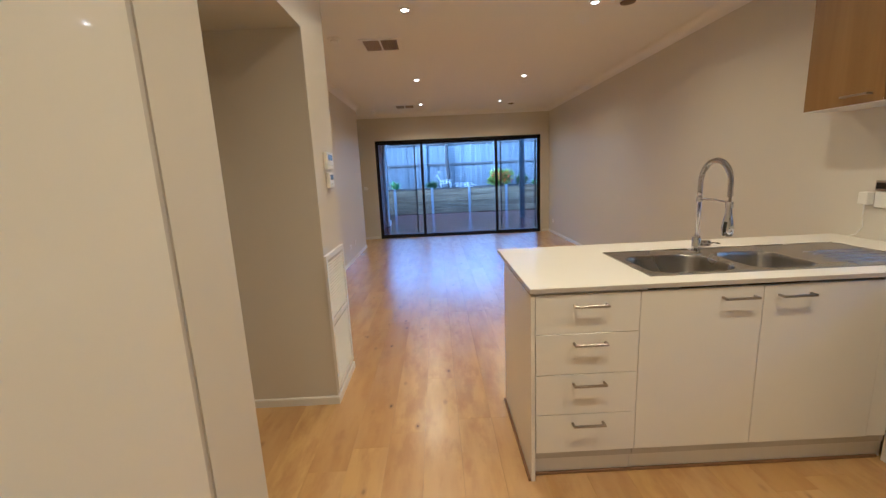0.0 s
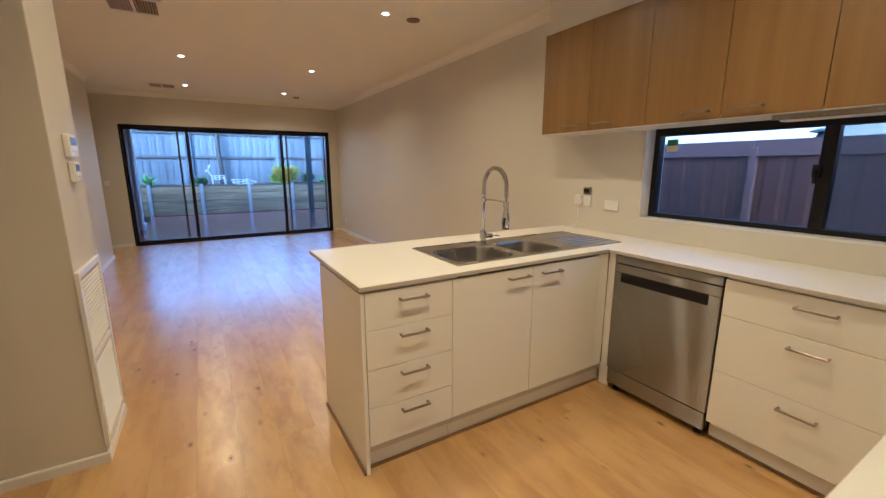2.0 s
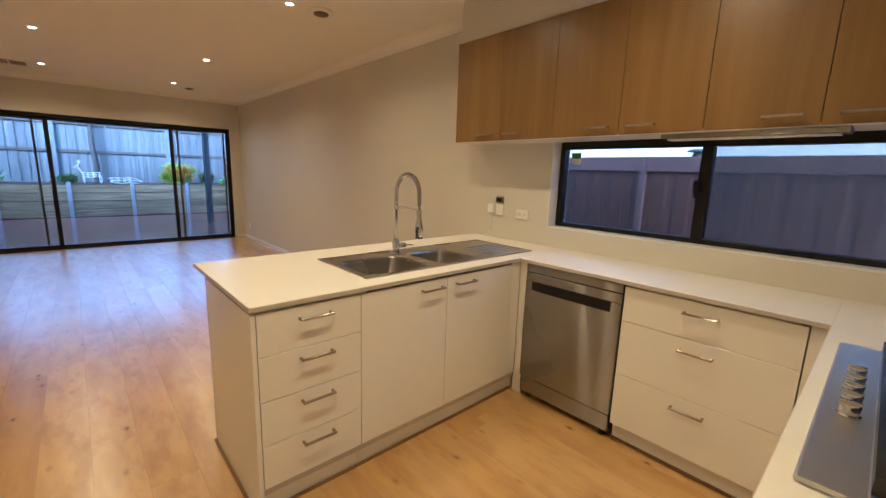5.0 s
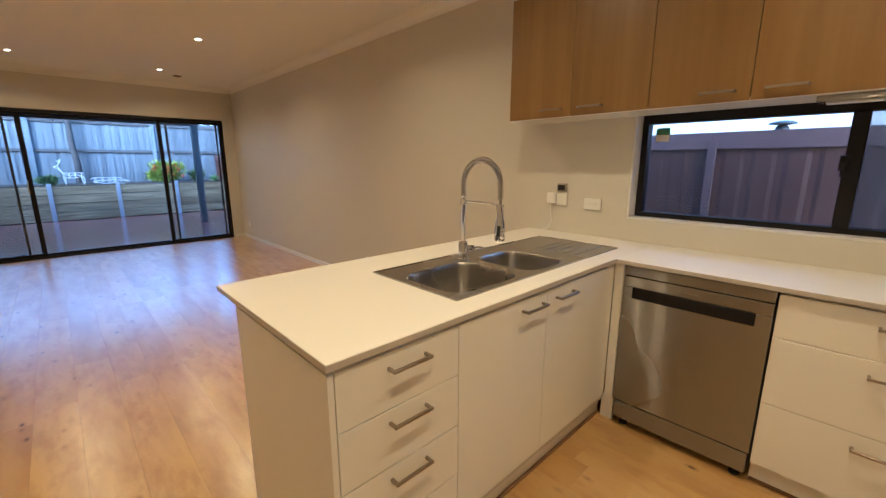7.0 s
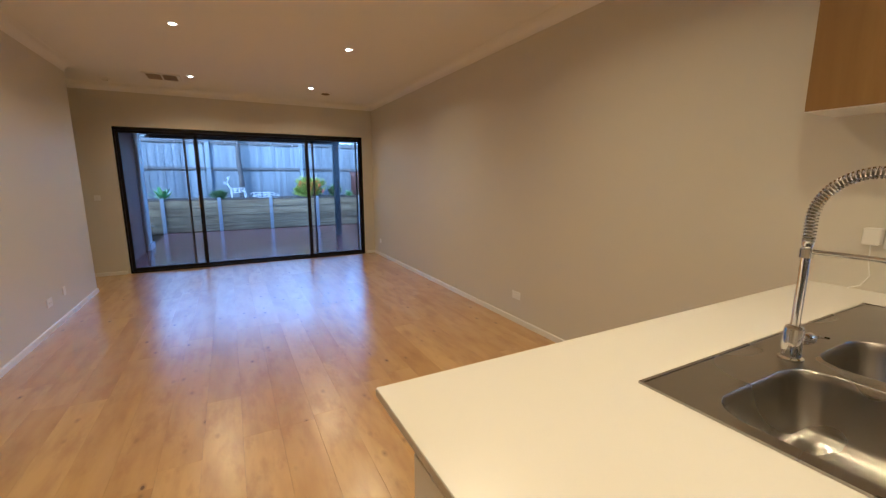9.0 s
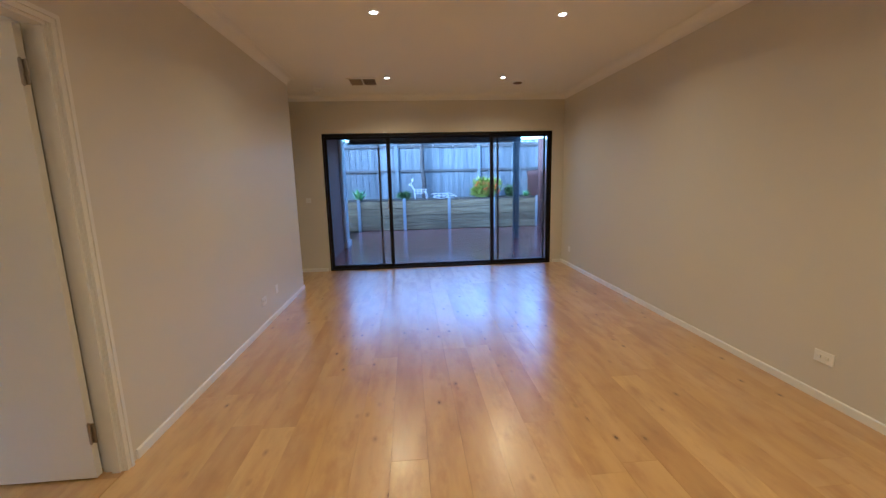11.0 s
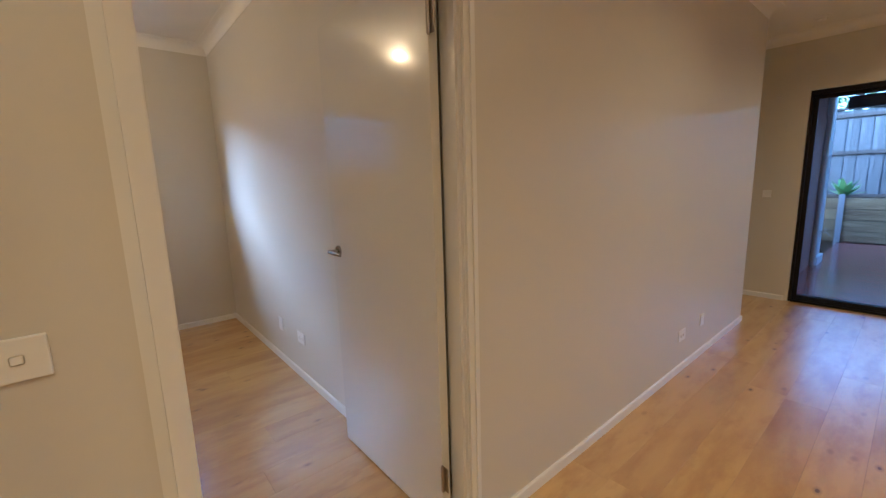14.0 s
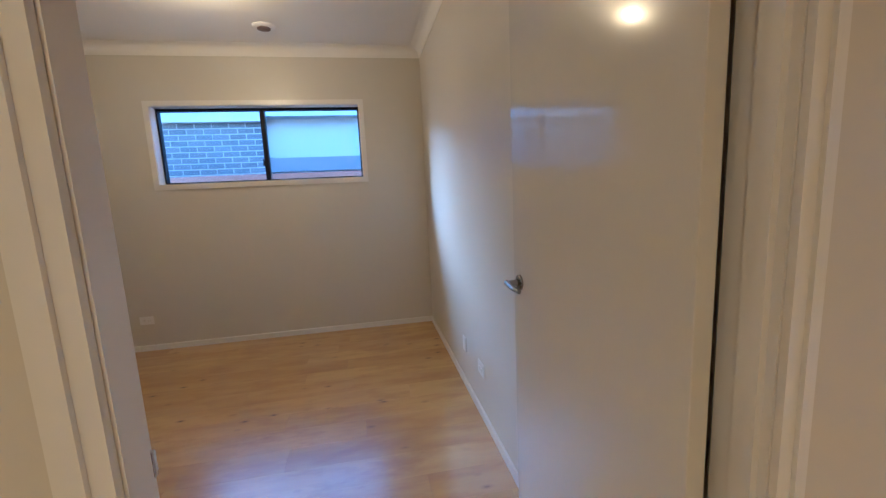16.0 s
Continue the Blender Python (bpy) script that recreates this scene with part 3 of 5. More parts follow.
part("reveal", boxes((-0.099, 0.001, Y0, Y0 + 0.008, Z0, Z1), (-0.099, 0.001, Y1 - 0.008, Y1, Z0, Z1), (-0.099, 0.001, Y0 + 0.008, Y1 - 0.008, Z0, Z0 + 0.008), (-0.099, 0.001, Y0 + 0.008, Y1 - 0.008, Z1 - 0.008, Z1)), TRIM, bw, "white reveal lining")
for a, b, x in ((Y0 + 0.022, 4.60, -0.125), (4.60, Y1 - 0.022, -0.145)):
    p = part("pane", boxes((x, x + 0.005, a, b, Z0 + 0.022, Z1 - 0.03)), GLASS, bw, "clear glass pane")
    p.visible_shadow = False

# ---- kitchen cabinets ----


def bar_handle(parent, at, along, out, length=0.145):
    """A square bar on two feet. along and out are axis letters with sign for out."""
    bm = bmesh.new()
    s = 1 if out[0] == "+" else -1
    x, y, z = at
    h, r, d = length / 2, 0.005, 0.030

    def put(a0, a1, o0, o1, z0, z1):
        lo, hi = sorted((s * o0, s * o1))
        if along == "x":
            box(bm, x + a0, x + a1, y + lo, y + hi, z + z0, z + z1)
        else:
            box(bm, x + lo, x + hi, y + a0, y + a1, z + z0, z + z1)
    put(-h, h, d - r, d + r, -r, r)
    put(-h, -h + 2 * r, 0, d - r, -r, r)
    put(h - 2 * r, h, 0, d - r, -r, r)
    bev(bm, 0.0015, 1)
    return part("handle", bm, NICKEL, parent, "brushed nickel bar handle")


def front(parent, name, face, x0, x1, z0, z1, handle_at=None):
    """A white slab front. face ('y', y) faces -y over x; ('x', x) faces -x over y."""
    g = 0.0015
    if face[0] == "y":
        f = part(name, boxes((x0 + g, x1 - g, face[1], face[1] + 0.017, z0 + g, z1 - g), bevel=0.0012, segments=1), CABINET, parent)
        if handle_at:
            bar_handle(f, (handle_at[0], face[1], handle_at[1]), "x", "-y")
    else:
        f = part(name, boxes((face[1], face[1] + 0.017, x0 + g, x1 - g, z0 + g, z1 - g), bevel=0.0012, segments=1), CABINET, parent)
        if handle_at:
            bar_handle(f, (face[1], handle_at[0], handle_at[1]), "y", "-x")
    return f


FY, FX, TB = 3.15, 2.38, 0.896
c = thing("drawer_cabinet", (0, 0, 0), "white laminate four-drawer unit at the peninsula end", "cabinet")
part("carcass", boxes((0.777, 1.222, FY + 0.019, 3.80, 0.10, 0.893)), CARCASS, c)
part("end_panel", boxes((0.757, 0.775, FY - 0.002, 3.83, 0.0, 0.886), bevel=0.001, segments=1), CABINET, c, "white laminate end panel to the floor")
part("back_panel", boxes((0.775, 1.222, 3.812, 3.83, 0.0, 0.893)), CABINET, c)
for z0, z1 in ((0.709, 0.885), (0.521, 0.709), (0.329, 0.521), (0.14, 0.329)):
    front(c, "drawer", ("y", FY), 0.777, 1.224, z0, z1, (1.010, min(z1, 0.88) - 0.043))
part("plinth", boxes((0.775, 1.224, FY + 0.045, FY + 0.060, 0.0, 0.138)), CABINET, c, "white recessed kickboard")

c = thing("sink_cabinet", (0, 0, 0), "white laminate two-door unit under the sink", "cabinet")
part("carcass", boxes((1.226, 1.26, FY + 0.019, 3.80, 0.10, 0.893), (1.26, 2.30, FY + 0.019, 3.80, 0.10, 0.14), (2.30, 2.395, FY + 0.019, 3.80, 0.10, 0.893)), CARCASS, c)
front(c, "door", ("y", FY), 1.224, 1.748, 0.14, 0.885, (1.640, 0.840))
front(c, "door", ("y", FY), 1.748, 2.290, 0.14, 0.885, (1.880, 0.840))
front(c, "filler", ("y", FY + 0.003), 2.290, 2.3835, 0.14, 0.893)
part("back_panel", boxes((1.224, 2.895, 3.812, 3.83, 0.0, 0.893)), CABINET, c)
part("plinth", boxes((1.226, 2.42, FY + 0.045, FY + 0.060, 0.0, 0.138)), CABINET, c, "white recessed kickboard")

c = thing("deep_drawer_cabinet", (0, 0, 0), "white laminate three-drawer unit beside the dishwasher", "cabinet")
part("carcass", boxes((FX + 0.019, 2.86, 1.80, 2.486, 0.10, 0.893)), CARCASS, c)
for z0, z1 in ((0.700, 0.885), (0.405, 0.700), (0.11, 0.405)):
    front(c, "drawer", ("x", FX), 1.772, 2.488, z0, z1, (2.135, z1 - 0.060))
front(c, "filler", ("x", FX + 0.003), 1.716, 1.770, 0.11, 0.893)
part("plinth", boxes((FX + 0.050, FX + 0.065, 1.716, 2.488, 0.0, 0.108)), CABINET, c, "white recessed kickboard")

c = thing("cooktop_cabinet", (0, 0, 0), "white laminate base unit under the cooktop", "cabinet")
part("carcass", boxes((0.95, 2.36, 1.09, 1.67, 0.10, 0.893)), CARCASS, c)
part("end_panel", boxes((0.93, 0.948, 1.085, 1.70, 0.0, 0.893), bevel=0.001, segments=1), CABINET, c)
for a, b in ((0.95, 1.42), (1.42, 1.89), (1.89, 2.36)):
    part("door", boxes((a + 0.0015, b - 0.0015, 1.672, 1.690, 0.11, 0.885), bevel=0.0012, segments=1), CABINET, c)
part("plinth", boxes((0.95, 2.36, 1.62, 1.635, 0.0, 0.108)), EDGE, c)

d = thing("dishwasher", (FX - 0.006, 2.49, 0), "freestanding stainless steel dishwasher under the worktop", "dishwasher")
part("body", boxes((0.030, 0.50, 0.006, 0.606, 0.05, 0.87)), BLACK, d, "dark cabinet body")
bm = boxes((0.0, 0.028, 0.004, 0.608, 0.148, 0.784), (0.0, 0.028, 0.004, 0.608, 0.784, 0.838), bevel=0.004)
dd = part("door", bm, STEEL, d, "brushed stainless steel door")
part("control_strip", boxes((-0.0035, 0.0, 0.060, 0.560, 0.728, 0.784), bevel=0.0015, segments=1), ALU, dd, "black gloss recessed grip strip")
part("badge", boxes((-0.0015, 0.0, 0.275, 0.345, 0.806, 0.813)), NICKEL, dd, "small grey badge")
part("top_rail", boxes((0.004, 0.03, 0.004, 0.608, 0.842, 0.890), bevel=0.002), STEEL, d, "stainless steel top rail")
part("kickplate", boxes((0.004, 0.030, 0.010, 0.602, 0.045, 0.142), bevel=0.003), STEEL, d, "stainless steel kickplate")
for y in (0.05, 0.56):
    bm = bmesh.new()
    lathe(bm, (0.05, y, 0), [(0.022, 0), (0.022, 0.012), (0.010, 0.016), (0.010, 0.05)], 12)
    part("foot", bm, RUBBER, d)
structure("trim_cabinet_filler", boxes((FX + 0.003, FX + 0.02, 3.104, 3.149, 0.14, 0.893), (FX + 0.02, FX + 0.035, 3.104, 3.169, 0.0, 0.14)), CABINET, "white laminate filler strip in the cabinet corner", "filler strip")

for q in ((0.744, 0.7565, FY - 0.002, 3.83, 0.0, 0.014), (0.7765, 2.40, FY + 0.033, FY + 0.0445, 0.0, 0.014), (FX + 0.038, FX + 0.0495, 1.716, 2.486, 0.0, 0.014)):
    structure("trim_floor_bead", boxes(q, bevel=0.003), BEAD, "thin brown timber bead along the cabinet foot", "floor bead")

# worktop: peninsula, window run and cooktop run in one stone sheet, with the sink opening
W0, W1 = 0.898, 0.918
wt = thing("worktop", (0, 0, 0), "cream engineered stone worktop wrapping three sides", "worktop")
bm = boxes((0.754, 1.335, 3.142, 4.040, W0, W1), (1.335, 2.60, 3.142, 3.275, W0, W1), (1.335, 2.60, 3.745, 4.040, W0, W1), (2.60, 2.897, 3.142, 4.040, W0, W1))
bmesh.ops.remove_doubles(bm, verts=list(bm.verts), dist=0.0005)
part("slab", bm, STONE, wt, "peninsula slab with the sink opening")
part("slab", boxes((2.360, 2.897, 1.7154, 3.1416, W0, W1), bevel=0.0008, segments=1), STONE, wt)
part("slab", boxes((0.910, 2.897, 1.083, 1.715, W0, W1), bevel=0.0008, segments=1), STONE, wt)
# Thin strips, greyer than the slab, cover its exposed edges.
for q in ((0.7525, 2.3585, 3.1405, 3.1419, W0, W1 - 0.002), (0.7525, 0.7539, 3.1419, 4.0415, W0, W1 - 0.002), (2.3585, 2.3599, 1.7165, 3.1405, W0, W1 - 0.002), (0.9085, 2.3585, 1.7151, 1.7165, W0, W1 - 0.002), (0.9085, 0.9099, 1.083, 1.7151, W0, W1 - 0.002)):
    part("edge", boxes(q), STONE_EDGE, wt, "greyer stone edge strip")
for q in ((0.775, 1.30, 3.165, 3.80, 0.8935, 0.8975), (2.40, 2.89, 1.72, 3.165, 0.8935, 0.8975), (0.955, 2.39, 1.09, 1.69, 0.8935, 0.8975)):
    single("packer_board", boxes(q), EDGE, "grey packer board under the stone worktop", "packer board", "worktop packers")

# ---- sink ----
sk = thing("kitchen_sink", (0, 0, W1), "stainless steel double-bowl sink with a ribbed drainer", "sink")


def side_points(x0, x1, y0, y1, n):
    pts = []
    for (ax, ay), (bx, by) in (((x0, y0), (x1, y0)), ((x1, y0), (x1, y1)), ((x1, y1), (x0, y1)), ((x0, y1), (x0, y0))):
        pts += [(ax + (bx - ax) * i / n, ay + (by - ay) * i / n) for i in range(n)]
    return pts


def rounded(points, x0, x1, y0, y1, r):
    out = []
    for x, y in points:
        cx, cy = min(max(x, x0 + r), x1 - r), min(max(y, y0 + r), y1 - r)
        dx, dy = x - cx, y - cy
        k = math.hypot(dx, dy)
        out.append((cx + dx / k * r, cy + dy / k * r) if k > 1e-9 else (x, y))
    return out


cells = ((1.320, 1.790, (1.350, 1.758)), (1.790, 2.180, (1.820, 2.138)))
for cx0, cx1, (bx0, bx1) in cells:
    bm = bmesh.new()
    outer = [bm.verts.new((x, y, 0.004)) for x, y in side_points(cx0, cx1, 3.255, 3.762, 12)]
    loops = [outer]
    for inset, z, r in ((0.0, 0.004, 0.085), (0.003, 0.0, 0.084), (0.006, -0.02, 0.083), (0.022, -0.135, 0.075), (0.040, -0.158, 0.065), (0.075, -0.167, 0.05)):
        a = (bx0 + inset, bx1 - inset, 3.280 + inset, 3.640 - inset)
        loops.append([bm.verts.new((x, y, z)) for x, y in rounded(side_points(*a, 12), *a, r)])
    skin(bm, loops, cap=False)
    bm.faces.new(loops[-1])
    part("bowl", bm, SINK, sk, "deep stainless steel bowl", True)
part("drainer", boxes((2.180, 2.615, 3.255, 3.762, 0.001, 0.004)), SINK, sk)
bm = bmesh.new()
for x0, x1, y0, y1 in ((1.312, 1.32, 3.247, 3.77), (2.615, 2.623, 3.247, 3.77), (1.32, 2.615, 3.247, 3.255), (1.32, 2.615, 3.762, 3.77)):
    box(bm, x0, x1, y0, y1, 0.0002, 0.006)
part("rim", bm, SINK, sk)
for i in range(5):
    y = 3.325 + 0.058 * i
    bm = bmesh.new()
    tube(bm, [(2.27 + 0.31 * k / 6, y, 0.0025 + 0.001 * math.sin(math.pi * k / 6)) for k in range(7)], 0.0045, 8)
    part("drainer_rib", bm, SINK, sk, smooth=True)
for x in (1.56, 1.98):
    bm = bmesh.new()
    lathe(bm, (x, 3.465, -0.1668), [(0.044, 0), (0.044, 0.003), (0.036, 0.004), (0.03, 0.001), (0.012, 0.001), (0.010, 0.012), (0.004, 0.014)], 24)
    part("drain", bm, CHROME, sk, "round chrome basket drain", True)

# ---- spring tap ----
tp = thing("kitchen_tap", (1.778, 3.662, W1 + 0.004), "chrome spring-neck pull-down kitchen tap", "tap")
tp.rotation_euler = (0, 0, radians(-92))
bm = bmesh.new()
lathe(bm, (0, 0, 0), [(0.028, 0), (0.028, 0.006), (0.022, 0.010), (0.022, 0.085), (0.018, 0.092), (0.012, 0.095)], 24)
part("body", bm, CHROME, tp, smooth=True)
bm = bmesh.new()
lathe(bm, (0.02, 0, 0.052), [(0.012, 0), (0.016, 0.006), (0.016, 0.040), (0.013, 0.046)], 16, "x")
tube(bm, [(0.062, 0, 0.052), (0.085, -0.006, 0.056), (0.112, -0.010, 0.050)], 0.004, 8)
part("lever", bm, CHROME, tp, "chrome side lever", True).rotation_euler = (0, 0, radians(78))
bm = bmesh.new()
lathe(bm, (0, 0, 0.09), [(0.0115, 0), (0.0105, 0.02), (0.0105, 0.215), (0.013, 0.218), (0.013, 0.235)], 16)
part("riser", bm, CHROME, tp, smooth=True)
arch = [(0, 0, 0.315), (0, 0, 0.335)] + [(0.116 - 0.116 * math.cos(a), 0, 0.372 + 0.116 * math.sin(a)) for a in [math.pi * i / 24 for i in range(25)]] + [(0.233, 0, 0.345), (0.234, 0, 0.315)]
bm = bmesh.new()
tube(bm, arch + [(0.234, 0, 0.26)], 0.0065, 10)
part("hose", bm, NICKEL, tp, "grey inner hose", True)
helix, turns, lengths = [], 58, [0]
apts = [Vector(p) for p in arch]
for a, b in zip(apts, apts[1:]):
    lengths.append(lengths[-1] + (b - a).length)
for i in range(turns * 10 + 1):
    s = lengths[-1] * i / (turns * 10)
    k = max(j for j in range(len(lengths) - 1) if lengths[j] <= s + 1e-9)
    f = (s - lengths[k]) / (lengths[k + 1] - lengths[k])
    p, dirn = apts[k].lerp(apts[k + 1], f), (apts[k + 1] - apts[k]).normalized()
    side = dirn.cross(Vector((0, 1, 0)))
    ang = 2 * math.pi * i / 10
    helix.append(p + (side * math.cos(ang) + Vector((0, 1, 0)) * math.sin(ang)) * 0.0125)
bm = bmesh.new()
tube(bm, helix, 0.0024, 5)
part("spring", bm, CHROME, tp, "chrome coil spring", True)
bm = bmesh.new()
tube(bm, [(0, 0, 0.292), (0.125, 0, 0.294), (0.227, 0, 0.288)], 0.006, 10)
lathe(bm, (0, 0, 0.276), [(0.015, 0), (0.015, 0.024)], 16)
lathe(bm, (0.234, 0, 0.262), [(0.017, 0), (0.017, 0.030)], 16)
part("support_arm", bm, CHROME, tp, smooth=True)
bm = bmesh.new()
lathe(bm, (0.235, 0, 0.128), [(0.020, 0), (0.024, 0.005), (0.026, 0.04), (0.021, 0.080), (0.015, 0.105), (0.013, 0.14)], 20)
head = part("spray_head", bm, CHROME, tp, smooth=True)
bm = bmesh.new()
tube(bm, [(0.246, -0.022, 0.150), (0.248, -0.024, 0.172), (0.246, -0.018, 0.198)], 0.008, 8)
part("button", bm, RUBBER, head, "black spray button", True)

# ---- cooktop and hood ----
ck = thing("gas_cooktop", (0, 0, W1), "stainless five-burner gas cooktop with black trivets", "cooktop")
part("plate", boxes((1.200, 2.120, 1.155, 1.680, 0.001, 0.012), bevel=0.005), PLATE_STEEL, ck, "brushed steel plate with front control strip")
part("burner_tray", boxes((1.215, 2.105, 1.170, 1.590, 0.0125, 0.0165), bevel=0.002), PLATE_STEEL, ck, "bright steel burner tray")
for i in range(5):
    bm = bmesh.new()
    lathe(bm, (1.535 + 0.066 * i, 1.630, 0.0125), [(0.021, 0), (0.021, 0.004), (0.018, 0.006), (0.019, 0.026), (0.017, 0.029)], 20)
    box(bm, 1.532 + 0.066 * i, 1.538 + 0.066 * i, 1.611, 1.649, 0.041, 0.047)
    part("knob", bm, CHROME, ck, "round chrome control knob", True)
for bx, by, r in ((1.40, 1.49, 0.048), (1.40, 1.27, 0.036), (1.66, 1.38, 0.062), (1.93, 1.49, 0.036), (1.93, 1.27, 0.048)):
    bm = bmesh.new()
    lathe(bm, (bx, by, 0.0165), [(r + 0.012, 0), (r + 0.012, 0.006), (r, 0.012)], 24)
    bn = part("burner", bm, SINK, ck, "steel burner ring", True)
    bm = bmesh.new()
    lathe(bm, (bx, by, 0.0285), [(r, 0), (r, 0.008), (r - 0.008, 0.011)], 24)
    part("burner_cap", bm, BLACK, bn, "black enamel burner cap", True)
for x0, x1 in ((1.230, 1.515), (1.520, 1.795), (1.800, 2.090)):
    mid = (x0 + x1) / 2
    bars = [(x0, x1, 1.172, 1.205, 0.030, 0.050), (x0, x1, 1.548, 1.588, 0.018, 0.050), (x0, x0 + 0.034, 1.205, 1.548, 0.030, 0.050), (x1 - 0.034, x1, 1.205, 1.548, 0.030, 0.050),
            (x0 + 0.034, x1 - 0.034, 1.366, 1.392, 0.030, 0.050), (mid - 0.005, mid + 0.005, 1.205, 1.300, 0.036, 0.056), (mid - 0.005, mid + 0.005, 1.440, 1.548, 0.036, 0.056)]
    bars += [(x, x + 0.012, y, y + 0.012, 0.0168, 0.030) for x in (x0, x1 - 0.012) for y in (1.174, 1.574) if y < 1.5]
    tv = part("trivet", boxes(*bars[:4]), BLACK, ck, "black cast-iron trivet")
    for q in bars[4:]:
        part("bar", boxes(q), BLACK, tv)

hd = thing("range_hood", (1.66, 1.08, 1.64), "dark glass and steel canopy range hood on the wall", "range hood")
bm = boxes((-0.45, 0.45, 0.002, 0.48, 0.0, 0.05), bevel=0.004)
part("canopy", bm, STEEL, hd)
bm = bmesh.new()
vs = [bm.verts.new(p) for p in ((-0.45, 0.50, 0.05), (0.45, 0.50, 0.05), (0.45, 0.53, 0.29), (-0.45, 0.53, 0.29), (-0.45, 0.485, 0.05), (0.45, 0.485, 0.05), (0.45, 0.515, 0.29), (-0.45, 0.515, 0.29))]
for f in ((0, 1, 2, 3), (4, 7, 6, 5), (0, 4, 5, 1), (3, 2, 6, 7), (0, 3, 7, 4), (1, 5, 6, 2)):
    bm.faces.new([vs[i] for i in f])
part("glass_front", bm, BLACKGLASS, hd, "dark glass front panel")
part("body", boxes((-0.44, 0.44, 0.002, 0.484, 0.051, 0.28)), BLACK, hd)
part("chimney", boxes((-0.16, 0.16, 0.002, 0.28, 0.281, 1.055), bevel=0.003), STEEL, hd, "brushed steel flue cover")

# ---- overhead cupboards ----
CUTS = (4.045, 3.600, 3.160, 2.730, 2.310, 1.885, 1.480, 1.085)
for i in range(0, 6, 2):
    ya, ym, yb = CUTS[i], CUTS[i + 1], CUTS[i + 2]
    u = thing("overhead_cupboard", (0, 0, 0), "oak veneer two-door overhead cupboard with bar handles" if i else "oak veneer two-door overhead cupboard at the end of the run", "cupboard", "overhead cupboards")
    part("carcass", boxes((2.642, 2.897, yb + 0.001, ya - 0.019, 1.682, 2.398)), CARCASS, u)
    part("bottom_panel", boxes((2.625, 2.897, yb + 0.0005, ya - 0.001, 1.664, 1.681)), CABINET, u, "white laminate underside")
    if i == 0:
        part("end_panel", boxes((2.625, 2.897, ya - 0.018, ya, 1.6815, 2.398)), OAK_DOOR, u, "oak veneer end panel")
    for y0, y1, hy in ((ym, ya, ym + 0.125), (yb, ym, ym - 0.125)):
        f = part("door", boxes((2.622, 2.640, y0 + 0.0015, y1 - 0.0015, 1.668, 2.396), bevel=0.001, segments=1), OAK_DOOR, u)
        bar_handle(f, (2.622, hy, 1.712), "y", "-x")
u = thing("narrow_overhead_cupboard", (0, 0, 0), "oak veneer single-door overhead cupboard in the corner", "cupboard")
part("carcass", boxes((2.642, 2.897, 1.086, 1.479, 1.682, 2.398)), CARCASS, u)
part("bottom_panel", boxes((2.625, 2.897, 1.086, 1.4795, 1.664, 1.681)), CABINET, u, "white laminate underside")
f = part("door", boxes((2.622, 2.640, 1.0865, 1.4785, 1.668, 2.396), bevel=0.001, segments=1), OAK_DOOR, u)
bar_handle(f, (2.622, 1.36, 1.712), "y", "-x")
us = thing("under_cupboard_light", (2.70, 2.15, 1.632), "slim grey light bar fixed under the overhead cupboards", "light bar")
part("housing", boxes((-0.05, 0.05, -0.36, 0.36, 0.006, 0.0315), bevel=0.004), STEEL, us)
part("diffuser", boxes((-0.035, 0.035, -0.33, 0.33, 0.0, 0.0055)), PLASTIC, us, "white plastic diffuser, off")

# ---- wall plates, vents, thermostats ----


def outlet(at, normal, w=0.115, h=0.072, rockers=2, name="power_outlet", label="white plastic double power outlet on the wall", category="power outlet"):
    """A wall plate; normal is one of +x -x +y -y."""
    o = thing(name, at, label, category)
    o.rotation_euler = (0, 0, radians({"+x": 90, "-x": -90, "+y": 180, "-y": 0}[normal]))
    part("plate", boxes((-w / 2, w / 2, -0.009, -0.0005, -h / 2, h / 2), bevel=0.003), PLASTIC, o)
    if rockers:
        for k in range(rockers):
            x = (k - (rockers - 1) / 2) * w / (rockers + 0.6)
            # Wall-grey strip puts the recess shade round the rocker into colour.
            part("rocker_gap_line", boxes((x - 0.0098, x + 0.0098, -0.0104, -0.0091, -0.0080, 0.0090), bevel=0.003), WALL, o, "grey strip for the shaded gap round the rocker")
            part("rocker", boxes((x - 0.008, x + 0.008, -0.0145, -0.0105, -0.0065, 0.0075), bevel=0.002), PLASTIC, o, "small white rocker switch")
    return o


outlet((2.897, 3.550, 1.130), "-x", 0.118, 0.075)
o = outlet((2.897, 3.775, 1.150), "-x", 0.075, 0.090, 0, "switch_plate", "white single wall plate with a plug-in timer", "wall plate")
part("timer", boxes((-0.034, 0.034, -0.020, -0.0005, 0.050, 0.108), bevel=0.004), NICKEL, o, "chrome framed timer")
part("timer_screen", boxes((-0.026, 0.026, -0.0215, -0.020, 0.062, 0.096)), BLACKGLASS, o, "dark timer screen")
part("plug_adaptor", boxes((-0.098, -0.042, -0.045, -0.0005, -0.030, 0.042), bevel=0.006), PLASTIC, o, "white plug adaptor")
bm = bmesh.new()
tube(bm, [(-0.07, -0.03, -0.03), (-0.068, -0.03, -0.10), (-0.055, -0.035, -0.16), (-0.075, -0.05, -0.205), (-0.11, -0.06, -0.222)], 0.003, 6)
part("cord", bm, PLASTIC, o, "thin white cord", True)
outlet((2.900, 6.240, 0.275), "-x", 0.118, 0.075, 2)
outlet((2.900, 10.25, 0.275), "-x", 0.075, 0.075, 1)
outlet((WEST, 8.090, 0.268), "+x", 0.120, 0.080, 2)
